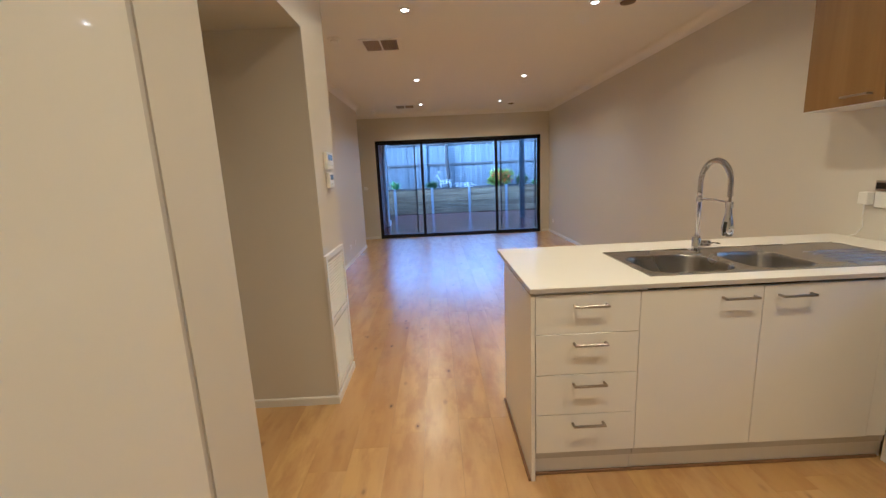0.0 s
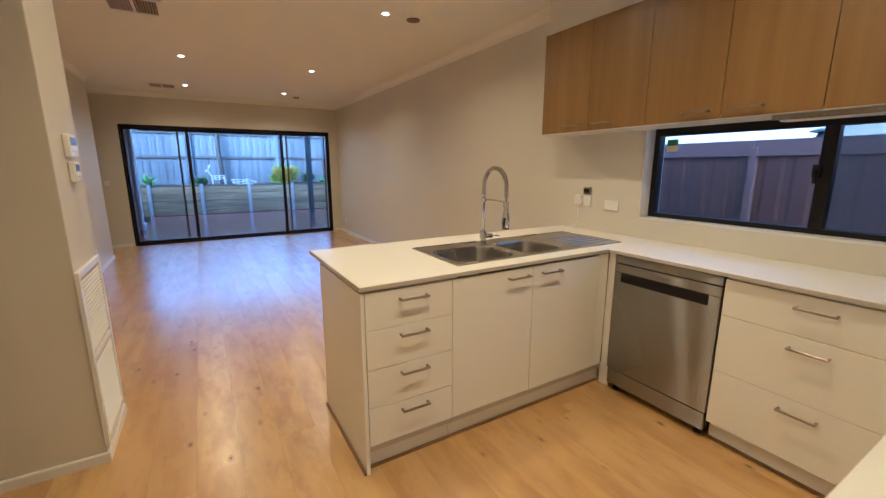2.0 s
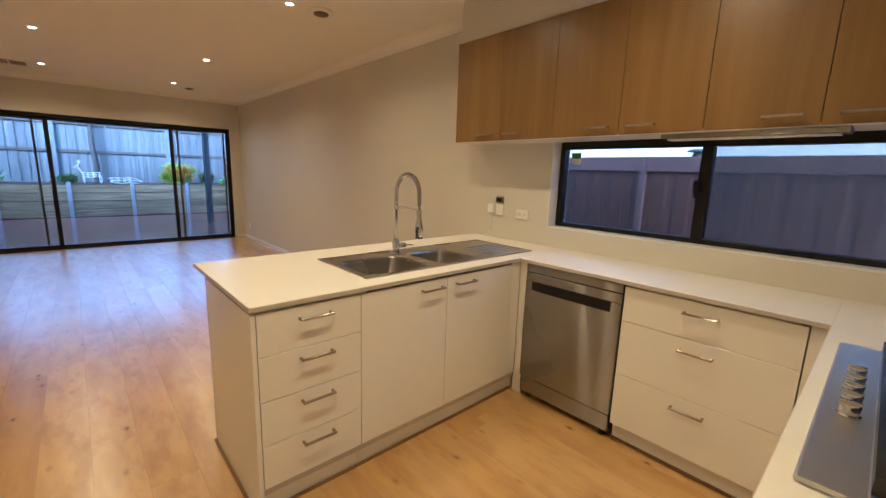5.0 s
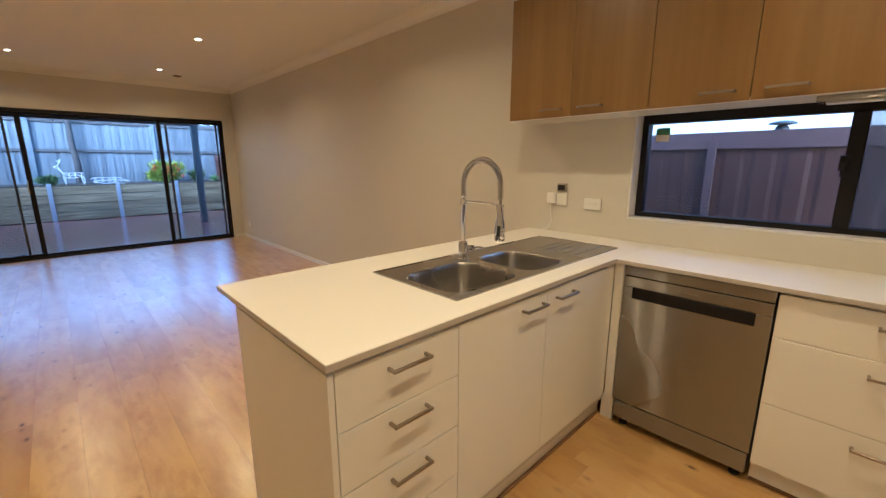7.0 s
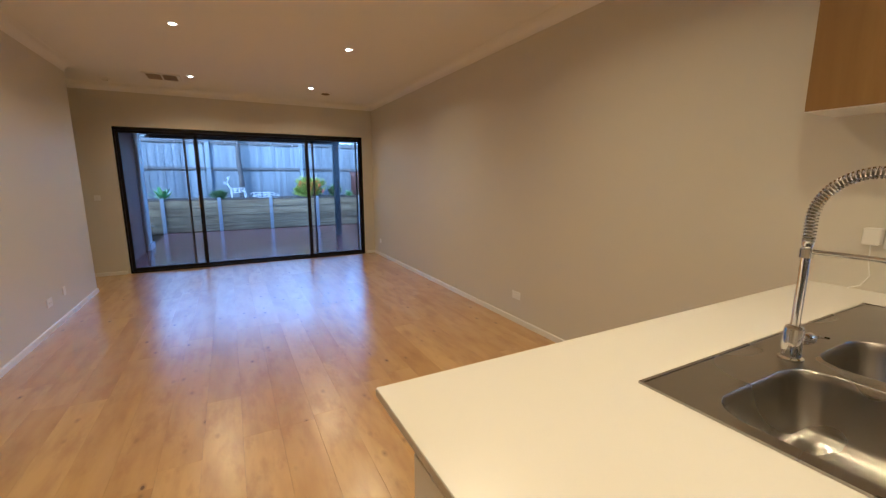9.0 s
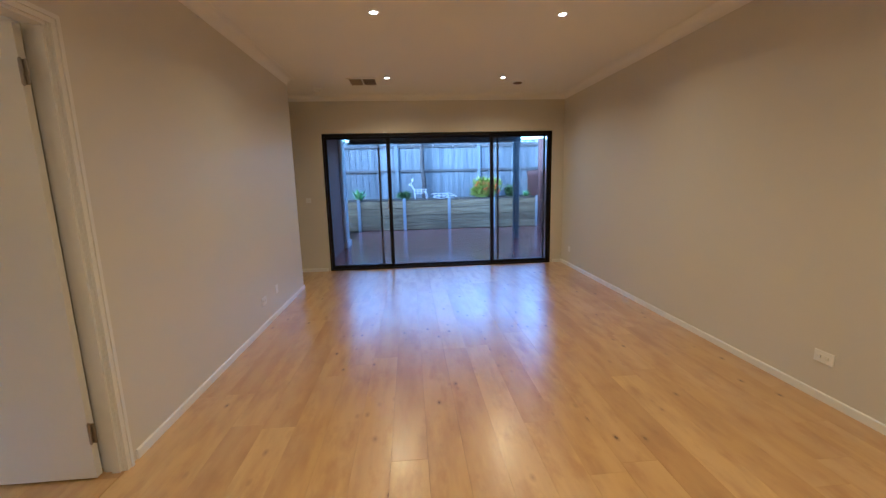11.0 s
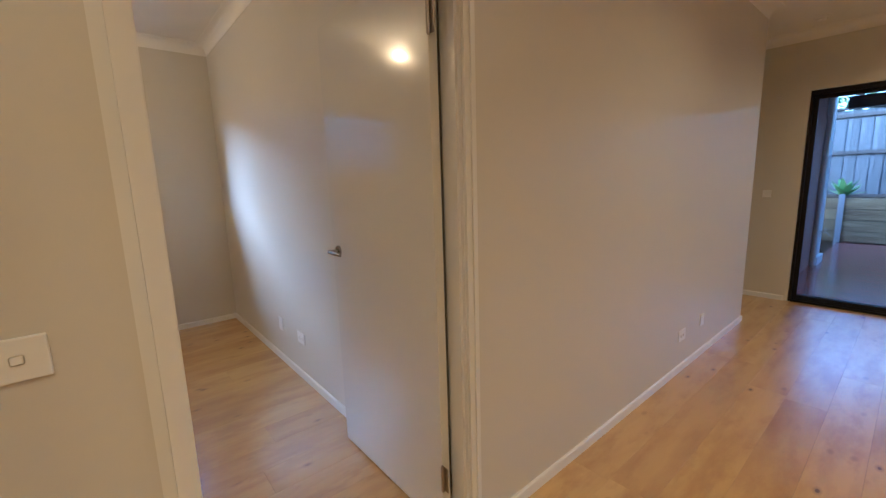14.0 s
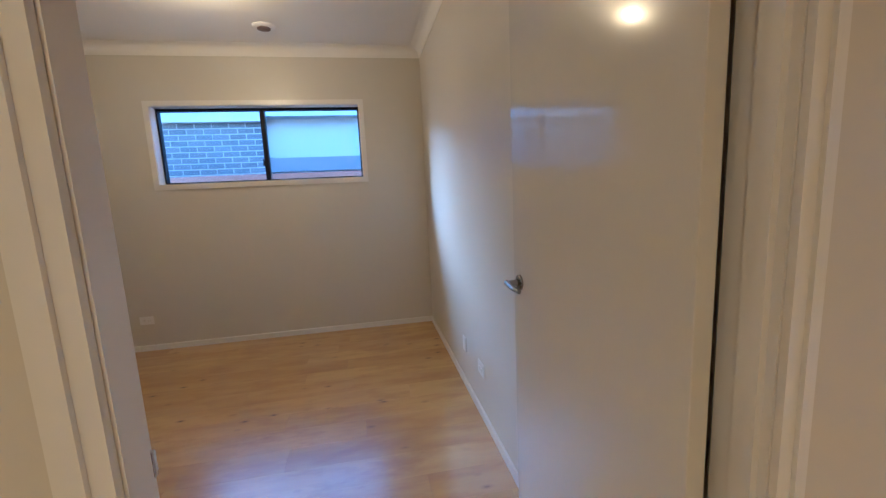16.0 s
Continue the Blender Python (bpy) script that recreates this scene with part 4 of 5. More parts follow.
outlet((WEST, 8.480, 0.285), "+x", 0.072, 0.090, 0, "data_outlet", "small white plastic data outlet on the wall", "wall plate")
outlet((WEST, 4.965, 1.085), "+x", 0.135, 0.078, 2, "light_switch", "white plastic two-rocker light switch by the doorway", "light switch")
outlet((-1.17, NORTH, 1.135), "-y", 0.075, 0.075, 1, "light_switch", "small white light switch beside the sliding door", "light switch")
outlet((-3.220, BED_N, 0.310), "-y", 0.072, 0.100, 0, "data_outlet", "small white plastic data outlet on the bedroom wall", "wall plate")
outlet((-2.810, BED_N, 0.310), "-y", 0.120, 0.080, 2, label="white plastic double power outlet on the bedroom wall")
outlet((BED_W, 3.43, 0.290), "+x", 0.118, 0.075, 2, label="white plastic double power outlet under the bedroom window")

for z, h, w, lab in ((1.515, 0.105, 0.150, "white thermostat controller with a grey display"), (1.395, 0.095, 0.105, "small white remote in its wall cradle")):
    t_ = thing("thermostat", (-0.2995, 4.155, z), lab, "thermostat", "wall controllers")
    part("case", boxes((0.0, 0.024, -w / 2, w / 2, -h / 2, h / 2), bevel=0.005), PLASTIC, t_)
    part("display", boxes((0.0242, 0.0252, -w * 0.32, w * 0.32, h * 0.02, h * 0.36)), DISPLAY, t_, "grey display")
    for k in (-1, 0, 1):
        part("button", boxes((0.0242, 0.0266, k * w * 0.24 - 0.008, k * w * 0.24 + 0.008, -h * 0.30, -h * 0.18), bevel=0.001, segments=1), PLASTIC, t_)

g = thing("return_air_grille", (-0.2995, 4.10, 0.0), "white louvred return-air grille low on the nib wall", "air grille")
part("frame", boxes((0, 0.016, -0.225, -0.195, 0.095, 0.955), (0, 0.016, 0.195, 0.225, 0.095, 0.955), (0, 0.016, -0.195, 0.195, 0.925, 0.955), (0, 0.016, -0.195, 0.195, 0.095, 0.125), (0, 0.015, -0.195, 0.195, 0.515, 0.540)), TRIM, g)
part("backing", boxes((0.0005, 0.002, -0.195, 0.195, 0.125, 0.925)), EDGE, g, "grey filter backing")
slat = mesh_of("slat", boxes((0.003, 0.012, -0.194, 0.194, -0.0075, 0.0075)), TRIM)
for k in range(40):
    z = 0.137 + 0.0195 * k
    if abs(z - 0.5275) < 0.022:
        continue
    s = new("slat", slat)
    s.parent = g
    s.location = (0, 0, z)
    s.rotation_euler = (0, radians(28), 0)


def ceiling_grille(x, y, w=0.40, h=0.40):
    v = thing("ceiling_vent", (x, y, TOP), "white framed ceiling air outlet with brown-grey louvres", "ceiling vent", "ceiling vents")
    part("frame", boxes((-w / 2, w / 2, -h / 2, -h / 2 + 0.035, -0.012, -0.0005), (-w / 2, w / 2, h / 2 - 0.035, h / 2, -0.012, -0.0005), (-w / 2, -w / 2 + 0.035, -h / 2 + 0.035, h / 2 - 0.035, -0.012, -0.0005), (w / 2 - 0.035, w / 2, -h / 2 + 0.035, h / 2 - 0.035, -0.012, -0.0005),
                        (-0.010, 0.010, -h / 2 + 0.035, h / 2 - 0.035, -0.012, -0.0005)), CEIL, v)
    part("backing", boxes((-w / 2 + 0.03, w / 2 - 0.03, -h / 2 + 0.03, h / 2 - 0.03, -0.003, -0.0006)), VENT, v, "dark duct behind the louvres")
    slat_mesh = mesh_of("slat", boxes((-0.008, 0.008, -h / 2 + 0.038, h / 2 - 0.038, -0.001, 0.001)), LOUVRE)
    for half in (-1, 1):
        for k in range(7):
            s = new("slat", slat_mesh)
            s.parent = v
            s.location = (half * (0.026 + k * (w / 2 - 0.075) / 6), 0, -0.010)
            s.rotation_euler = (0, radians(38 * half), 0)
    return v


ceiling_grille(-0.10, 5.91)
ceiling_grille(-0.15, 9.76)


def round_vent(x, y, label, r=0.10, dark=True):
    v = thing("round_ceiling_vent" if dark else "smoke_detector", (x, y, TOP), label, "ceiling vent" if dark else "smoke detector")
    bm = bmesh.new()
    lathe(bm, (0, 0, 0), [(r, -0.0005), (r, -0.006), (r * 0.82, -0.016), (r * 0.62, -0.018)], 32)
    part("rim", bm, CEIL if dark else PLASTIC, v, smooth=True)
    bm = bmesh.new()
    lathe(bm, (0, 0, 0), [(r * 0.60, -0.0185), (r * 0.58, -0.026), (r * 0.30, -0.034), (r * 0.1, -0.036)] if dark else [(r * 0.60, -0.0185), (r * 0.58, -0.032), (r * 0.4, -0.040)], 28)
    part("cone" if dark else "sensor", bm, VENT if dark else PLASTIC, v, smooth=True)


round_vent(1.98, 5.03, "round ceiling exhaust vent with a grey-brown cone")
round_vent(1.925, 9.80, "round ceiling exhaust vent with a grey-brown cone")
round_vent(-4.22, 4.81, "round bedroom ceiling vent with a grey-brown cone", 0.085)
round_vent(-0.52, 5.68, "round white smoke detector on the ceiling", 0.065, False)
round_vent(-0.83, 10.20, "round white smoke detector on the ceiling", 0.060, False)

# ---- lamps ----
lamp_data = bpy.data.lights.new("downlight_lamp", "AREA")
lamp_data.shape, lamp_data.size = "DISK", 0.045
lamp_data.energy, lamp_data.color = LAMP_W * 1.26, LAMP_TINT
lamp_data.spread = radians(145)
kitchen_data = lamp_data.copy()
kitchen_data.energy = LAMP_W * 0.78
rear_data = lamp_data.copy()
rear_data.energy = LAMP_W * 1.48
# The last one, at y 0.2, is an unseen lamp added to light the hall.
for x, y in ((0.20, 5.06), (1.73, 5.06), (0.18, 7.54), (1.69, 7.55), (0.17, 9.575), (1.67, 9.575), (1.80, 3.72), (0.42, 3.72), (0.68, 2.40), (1.80, 2.40), (0.25, 0.2)):
    dl = thing("downlight", (x, y, TOP), "lit recessed round downlight with a white ring", "downlight", "ceiling downlights")
    bm = bmesh.new()
    lathe(bm, (0, 0, 0), [(0.045, -0.0005), (0.045, -0.005), (0.040, -0.008), (0.029, -0.006), (0.026, -0.0005)], 28)
    part("trim_ring", bm, CEIL, dl, smooth=True)
    bm = bmesh.new()
    lathe(bm, (0, 0, 0), [(0.0255, -0.0006), (0.0255, -0.003), (0.015, -0.004)], 24)
    part("lens", bm, LENS, dl, "glowing lens", True)
    lamp = new("lamp", kitchen_data if 3 < y < 4 else rear_data if y < 3 else lamp_data)
    lamp.parent = dl
    lamp.location = (0, 0, -0.010)

bl = thing("batten_light", (-3.38, 4.55, TOP), "bare lit bulb in a white batten holder", "ceiling light")
bm = bmesh.new()
lathe(bm, (0, 0, 0), [(0.045, -0.0005), (0.045, -0.012), (0.024, -0.022), (0.022, -0.050)], 24)
part("holder", bm, PLASTIC, bl, smooth=True)
bm = bmesh.new()
lathe(bm, (0, 0, -0.0505), [(0.012, 0), (0.014, -0.012), (0.024, -0.035), (0.026, -0.055), (0.020, -0.075), (0.008, -0.084)], 24)
part("bulb", bm, BULB, bl, "glowing frosted bulb", True)
bulb_data = bpy.data.lights.new("bulb_lamp", "POINT")
bulb_data.energy, bulb_data.color, bulb_data.shadow_soft_size = 2.7, (1.0, 0.57, 0.2), 0.03
lamp = new("lamp", bulb_data)
lamp.parent = bl
lamp.location = (0, 0, -0.175)

# ---- outside: ground, deck, garden bed ----
DECK_Z, BED_Z, RET_Y, FENCE_Y, SIDE_X = -0.06, 0.84, 16.30, 17.55, 4.36
bm = bmesh.new()
bmesh.ops.create_grid(bm, x_segments=40, y_segments=40, size=400)
structure("ground", bm, GROUND, "grass and earth ground reaching away", "ground")
bpy.data.objects["ground"].location = (0, 8, -0.35)
structure("ground_garden_bed", boxes((-6.5, SIDE_X + 0.02, RET_Y + 0.06, FENCE_Y + 0.4, -0.34, BED_Z)), SOIL, "dark soil of the raised garden bed", "garden bed")

side = thing("steel_fence", (SIDE_X, 0, 0), "plum corrugated steel boundary fence with capping", "fence")
for k in range(8):
    y0 = -1.54 + 2.4 * k
    bm, prof, y = bmesh.new(), [], y0
    while y < y0 + 2.39:
        prof += [(0.0, y), (0.0, y + 0.10), (0.007, y + 0.13), (0.007, y + 0.17)]
        y += 0.20
    prof = [(x, min(yy, y0 + 2.4)) for x, yy in prof]
    lo = [bm.verts.new((x, yy, -0.33)) for x, yy in prof]
    hi = [bm.verts.new((x, yy, 1.52)) for x, yy in prof]
    for i in range(len(prof) - 1):
        if (prof[i][1], prof[i][0]) != (prof[i + 1][1], prof[i + 1][0]):
            bm.faces.new((lo[i], lo[i + 1], hi[i + 1], hi[i]))
    part("sheet", bm, STEELFENCE, side)
    part("top_rail", boxes((-0.025, 0.055, y0, y0 + 2.398, 1.505, 1.64), bevel=0.004), FENCECAP, side, "pale plum top capping")
    part("post", boxes((-0.035, 0.065, y0 - 0.03, y0 + 0.03, -0.34, 1.58), bevel=0.004), FENCECAP, side)

part("raised_post", boxes((-0.06, 0.06, 16.22, 16.297, BED_Z - 0.9, 2.56), bevel=0.004), FENCECAP, side, "tall pink-brown end post")
part("mid_rail", boxes((-0.034, -0.002, 13.0, 16.21, 0.70, 0.76), bevel=0.004), FENCECAP, side, "plum lower rail")
fl = thing("fence_light", (SIDE_X + 0.015, 2.83, 1.64), "dark round solar light on the fence capping", "solar light")
bm = bmesh.new()
lathe(bm, (0, 0, 0), [(0.045, 0.0), (0.040, 0.020), (0.030, 0.030)], 20)
part("base", bm, BEAM, fl, smooth=True)
bm = bmesh.new()
lathe(bm, (0, 0, 0.0305), [(0.030, 0), (0.085, 0.010), (0.085, 0.018), (0.06, 0.030), (0.02, 0.036)], 24)
part("cap", bm, POST, fl, smooth=True)

wing = thing("house_wing", (0, 0, 0), "pink rendered side wing of the house beside the deck", "house wall", kind="structure")
part("wall", boxes((-4.8, -1.10, 10.85, 13.80, -0.34, 2.9)), RENDERED, wing)
part("corner_board", boxes((-1.0995, -1.060, 13.46, 13.82, -0.34, 2.9), (-1.0995, -1.02, 13.30, 13.84, -0.34, 0.06), bevel=0.003), WHITE_OUT, wing, "white corner board")
bm = bmesh.new()
tube(bm, [(-1.060, 13.25, 2.44), (-1.060, 13.25, -0.05)], 0.035, 12)
part("downpipe", bm, WHITE_OUT, wing, "white downpipe", True)
tapo = thing("garden_tap", (-1.06, 13.60, 0.42), "small brass garden tap on the side wall", "garden tap")
bm = bmesh.new()
tube(bm, [(0.0, 0, 0), (0.07, 0, 0.0), (0.10, 0, -0.02), (0.11, 0, -0.06)], 0.011, 10)
part("spout", bm, NICKEL, tapo, smooth=True)
bm = bmesh.new()
lathe(bm, (0.06, 0, 0.01), [(0.008, 0), (0.008, 0.03), (0.026, 0.034), (0.026, 0.042)], 12)
part("handwheel", bm, NICKEL, tapo, smooth=True)

ver = thing("verandah", (0, 0, 0), "dark verandah beam on a slate-blue post, with an added roof", "verandah")
part("post", boxes((2.93, 3.06, 13.83, 13.96, DECK_Z, 2.262), bevel=0.004), POST, ver, "slate-blue square post")
part("beam", boxes((-0.95, 3.10, 13.86, 13.93, 2.262, 2.44), bevel=0.004), BEAM, ver, "dark timber beam")
# Unseen roof sheet, kept to hold blue sky light out of the room.
part("roof", boxes((-1.06, 3.14, 10.85, 14.05, 2.52, 2.56)), BEAM, ver, "unseen dark roof sheet added to hold back sky light")
for k in range(5):
    x = -0.85 + 0.97 * k
    part("rafter", boxes((x, x + 0.045, 10.86, 13.99, 2.442, 2.518)), BEAM, ver)
sl_ = thing("string_lights", (0, 13.80, 2.26), "sagging white string of party lights on the beam", "string lights")
bm, pts = bmesh.new(), []
for k in range(61):
    x = -0.7 + 3.6 * k / 60
    pts.append((x, 0, -0.012 - 0.035 * abs(math.sin(math.pi * k / 10))))
tube(bm, pts, 0.006, 6)
part("cable", bm, STATUE, sl_)
for k in range(4, 60, 8):
    bm = bmesh.new()
    lathe(bm, (pts[k][0], 0, pts[k][2] - 0.05), [(0.008, 0), (0.018, 0.012), (0.018, 0.028), (0.007, 0.045)], 10)
    part("bulb", bm, STATUE, sl_, smooth=True)

# trellis of back fence: rails and posts carried by the palings
fence = thing("paling_fence", (0, FENCE_Y, 0), "tall weathered grey timber paling fence", "fence")
for z in (1.68, 2.45):
    part("rail", boxes((-6.4, 8.4, -0.06, -0.012, z, z + 0.075), bevel=0.004), RAIL, fence, "dark weathered rail")
for k in range(6):
    x = -5.375 + 2.67 * k
    part("post", boxes((x, x + 0.11, -0.115, -0.062, BED_Z - 0.5, 2.60), bevel=0.005), PALING, fence)
part("capping", boxes((-6.4, 8.4, -0.07, 0.05, 2.615, 2.655), bevel=0.004), RAIL, fence)

ret = thing("retaining_wall", (0, RET_Y, 0), "timber sleeper retaining wall with galvanised posts", "retaining wall")
STEP = 1.345
for k in range(-4, 4):
    x = 0.235 + STEP * k
    part("post", boxes((x - 0.045, x + 0.045, -0.028, -0.018, DECK_Z - 0.2, 0.885), (x - 0.008, x + 0.008, -0.018, 0.05, DECK_Z - 0.2, 0.88), bevel=0.002, segments=1), GALV, ret, "galvanised steel post")
for k in range(-5, 3):
    x = 0.235 + STEP * k
    for r_ in range(4):
        h = 0.205
        z = DECK_Z + 0.012 + r_ * (h + 0.012)
        bm = boxes((x + 0.004, x + STEP - 0.004, 0.0, 0.05, z, z + h), bevel=0.006, segments=1)
        s = part("sleeper", bm, SLEEPER, ret)
        s.location = (0, random.uniform(-0.006, 0.006), random.uniform(-0.003, 0.003))

# ---- garden things ----


def deer(name, at, turn, scale, lying):
    """A wire-frame lawn deer drawn in white tubing, kept as one plain mesh."""
    bm = bmesh.new()

    def line(*p, r=0.008):
        tube(bm, [Vector(q) * scale for q in p], r, 6)
    z0 = 0.0 if not lying else -0.20
    for s in (-1, 1):
        y = 0.07 * s
        line((-0.25, y, 0.26 + z0), (-0.10, y * 1.3, 0.30 + z0), (0.08, y * 1.3, 0.29 + z0), (0.24, y, 0.32 + z0))
        line((-0.25, y, 0.26 + z0), (-0.05, y * 1.4, 0.21 + z0), (0.10, y * 1.4, 0.20 + z0), (0.22, y, 0.24 + z0))
        line((-0.25, y, 0.37 + z0), (-0.05, y * 0.8, 0.37 + z0), (0.12, y * 0.8, 0.36 + z0), (0.25, y, 0.38 + z0))
        for x in (-0.22, -0.06, 0.09, 0.22):
            line((x, y, 0.37 + z0), (x + 0.02, y * 1.45, 0.29 + z0), (x, y, 0.22 + z0))
        if lying:
            line((-0.22, y, 0.05), (-0.05, y * 1.6, 0.0), (0.10, y * 1.5, 0.0))
            line((0.22, y, 0.06), (0.34, y * 1.4, 0.0), (0.44, y * 1.2, 0.0))
        else:
            line((-0.24, y, 0.24), (-0.27, y, 0.12), (-0.24, y, 0.0))
            line((-0.20, y, 0.24), (-0.21, y, 0.12), (-0.24, y, 0.0))
            line((0.20, y, 0.24), (0.21, y, 0.0))
            line((0.25, y, 0.24), (0.21, y, 0.0))
    if lying:
        line((0.24, 0, 0.17), (0.36, 0, 0.16), (0.46, 0, 0.10), (0.55, 0, 0.06))
        line((0.24, 0, 0.10), (0.40, 0, 0.08), (0.55, 0, 0.05))
        line((-0.25, 0, 0.16), (-0.33, 0, 0.12))
    else:
        for s in (-1, 1):
            line((0.24, 0.04 * s, 0.36), (0.30, 0.03 * s, 0.50), (0.34, 0.03 * s, 0.60), (0.44, 0.01 * s, 0.57), (0.45, 0.01 * s, 0.54), (0.34, 0.03 * s, 0.52))
            line((0.20, 0.04 * s, 0.30), (0.30, 0.03 * s, 0.42), (0.34, 0.03 * s, 0.52))
            line((0.34, 0.03 * s, 0.60), (0.28, 0.10 * s, 0.72), (0.27, 0.14 * s, 0.80))
            line((0.29, 0.09 * s, 0.70), (0.34, 0.12 * s, 0.76))
    ob = single(name, bm, STATUE, "white wire lawn deer lying down" if lying else "white wire lawn deer standing with antlers", "deer statue", "garden deer", smooth=True)
    ob.location, ob.rotation_euler = at, (0, 0, radians(turn))
    return ob


deer("deer_statue", (0.74, 16.75, BED_Z), 172, 0.80, False)
deer("deer_statue", (1.36, 16.72, BED_Z), 8, 0.95, True)


def leaf_cloud(bm, centre, size, n, leaf, rng):
    for _ in range(n):
        v = Vector((rng.gauss(0, 1), rng.gauss(0, 1), rng.gauss(0, 1))).normalized() * rng.uniform(0.35, 1.0)
        p = Vector(centre) + Vector((v.x * size[0], v.y * size[1], v.z * size[2]))
        a = (v + Vector((rng.uniform(-0.6, 0.6), rng.uniform(-0.6, 0.6), rng.uniform(0, 0.9)))).normalized()
        b = a.orthogonal().normalized()
        b.rotate(Matrix.Rotation(rng.uniform(0, 6.28), 3, a))
        L, w = leaf * rng.uniform(0.7, 1.3), leaf * rng.uniform(0.14, 0.24)
        n_ = a.cross(b) * w * 0.4
        q = [p - a * L * 0.1, p + a * L * 0.4 + b * w + n_, p + a * L, p + a * L * 0.4 - b * w + n_]
        bm.faces.new([bm.verts.new(c) for c in q])


def shrub(at, size, n, leaf, material, label, flowers=0, seed=1):
    rng = random.Random(seed)
    s = thing("flowering_shrub" if flowers else "garden_shrub", at, label, "shrub")
    bm = bmesh.new()
    for k in range(5):
        a = 6.28 * k / 5
        tube(bm, [(0, 0, -0.02), (math.cos(a) * size[0] * 0.3, math.sin(a) * size[1] * 0.3, size[2] * 0.5), (math.cos(a) * size[0] * 0.6, math.sin(a) * size[1] * 0.6, size[2] * 1.0)], lambda q: 0.009 - 0.006 * q, 5)
    part("stems", bm, BARK, s)
    bm = bmesh.new()
    for k in range(9):
        c = (rng.uniform(-0.6, 0.6) * size[0], rng.uniform(-0.6, 0.6) * size[1], size[2] * rng.uniform(0.35, 1.05))
        leaf_cloud(bm, c, [q * rng.uniform(0.35, 0.6) for q in size], n // 9, leaf, rng)
    part("foliage", bm, material, s)
    for k in range(flowers):
        bm = bmesh.new()
        leaf_cloud(bm, (rng.uniform(-0.85, 0.75) * size[0], -size[1] * rng.uniform(0.5, 0.95), size[2] * rng.uniform(0.35, 1.1)), (0.04, 0.04, 0.04), 16, 0.055, rng)
        part("flower", bm, PETAL, s, "orange-red flower cluster")
    return s


def succulent(at, r, material, label, seed):
    rng = random.Random(seed)
    s = thing("succulent", at, label, "succulent", "garden succulents")
    for k in range(16):
        a, up = 6.28 * k * 0.382, 0.25 + 0.055 * k
        bm = bmesh.new()
        d = Vector((math.cos(a), math.sin(a), 0))
        w = Vector((-d.y, d.x, 0))
        rows = []
        for j in range(5):
            q = j / 4
            c = d * r * q * (1.05 - 0.45 * min(1, up)) + Vector((0, 0, r * up * q + 0.04 * q * (1 - q)))
            half = r * 0.17 * math.sin(math.pi * (0.18 + 0.80 * q)) + 0.002
            rows.append([bm.verts.new(c + w * half), bm.verts.new(c - Vector((0, 0, 0.012))), bm.verts.new(c - w * half)])
        for e, f in zip(rows, rows[1:]):
            bm.faces.new((e[0], e[1], f[1], f[0]))
            bm.faces.new((e[1], e[2], f[2], f[1]))
        part("leaf", bm, material, s)
    return s


shrub((2.88, 16.80, BED_Z), (0.54, 0.28, 0.44), 2600, 0.10, LEAF_LIME, "bushy lime-green shrub with orange-red flowers", 11, 3)
shrub((3.62, 16.85, BED_Z), (0.24, 0.20, 0.26), 700, 0.09, LEAF, "small dark green shrub in the garden bed", 0, 4)
shrub((0.20, 16.62, BED_Z), (0.27, 0.18, 0.14), 700, 0.08, LEAF, "low spreading green plant over the sleepers", 0, 5)
succulent((-1.12, 16.62, BED_Z), 0.34, AGAVE, "bright green rosette succulent by the sleepers", 6)
succulent((4.02, 16.60, BED_Z), 0.20, AGAVE, "pale green rosette succulent by the side fence", 7)

tree = thing("tree", (0.86, 17.25, BED_Z), "slender dark-barked tree in front of the paling fence", "tree")
bm = bmesh.new()
tube(bm, [(0, 0, -0.1), (0.02, 0, 0.5), (-0.03, 0.02, 1.1), (-0.02, 0.05, 1.8), (0.05, 0.1, 2.6), (0.02, 0.1, 3.4)], lambda q: 0.085 - 0.05 * q, 10)
part("trunk", bm, BARK, tree, smooth=True)
rng = random.Random(9)
bm = bmesh.new()
for k in range(8):
    a, z = 6.28 * k * 0.382, 2.0 + 0.18 * k
    tube(bm, [(0.02, 0.08, z), (math.cos(a) * 0.5, 0.08 + math.sin(a) * 0.5, z + 0.5), (math.cos(a) * 1.1, 0.08 + math.sin(a) * 1.0, z + 1.0)], lambda q: 0.03 - 0.022 * q, 6)
part("limbs", bm, BARK, tree, smooth=True)
bm = bmesh.new()
for k in range(26):
    leaf_cloud(bm, (rng.uniform(-1.3, 1.3), rng.uniform(-1.0, 1.2), rng.uniform(2.5, 4.3)), (0.4, 0.4, 0.3), 90, 0.12, rng)
part("crown", bm, LEAF, tree)

hedge_rng = random.Random(12)
for x, y, h in ((-4.6, 20.0, 3.4), (-1.8, 20.6, 3.1), (2.2, 20.4, 3.0), (7.0, 20.5, 3.6)):
    t_ = thing("tree", (x, y, -0.35), "leafy green tree beyond the paling fence", "tree", "far trees")
    bm = bmesh.new()
    tube(bm, [(0, 0, 0), (0.05, 0, 1.2), (0, 0.05, h)], lambda q: 0.12 - 0.08 * q, 8)
    part("trunk", bm, BARK, t_, smooth=True)
    bm = bmesh.new()
    for k in range(22):
        leaf_cloud(bm, (hedge_rng.uniform(-1.2, 1.2), hedge_rng.uniform(-1, 1), hedge_rng.uniform(h - 1.4, h + 0.5)), (0.5, 0.5, 0.4), 70, 0.16, hedge_rng)
    part("crown", bm, LEAF, t_)

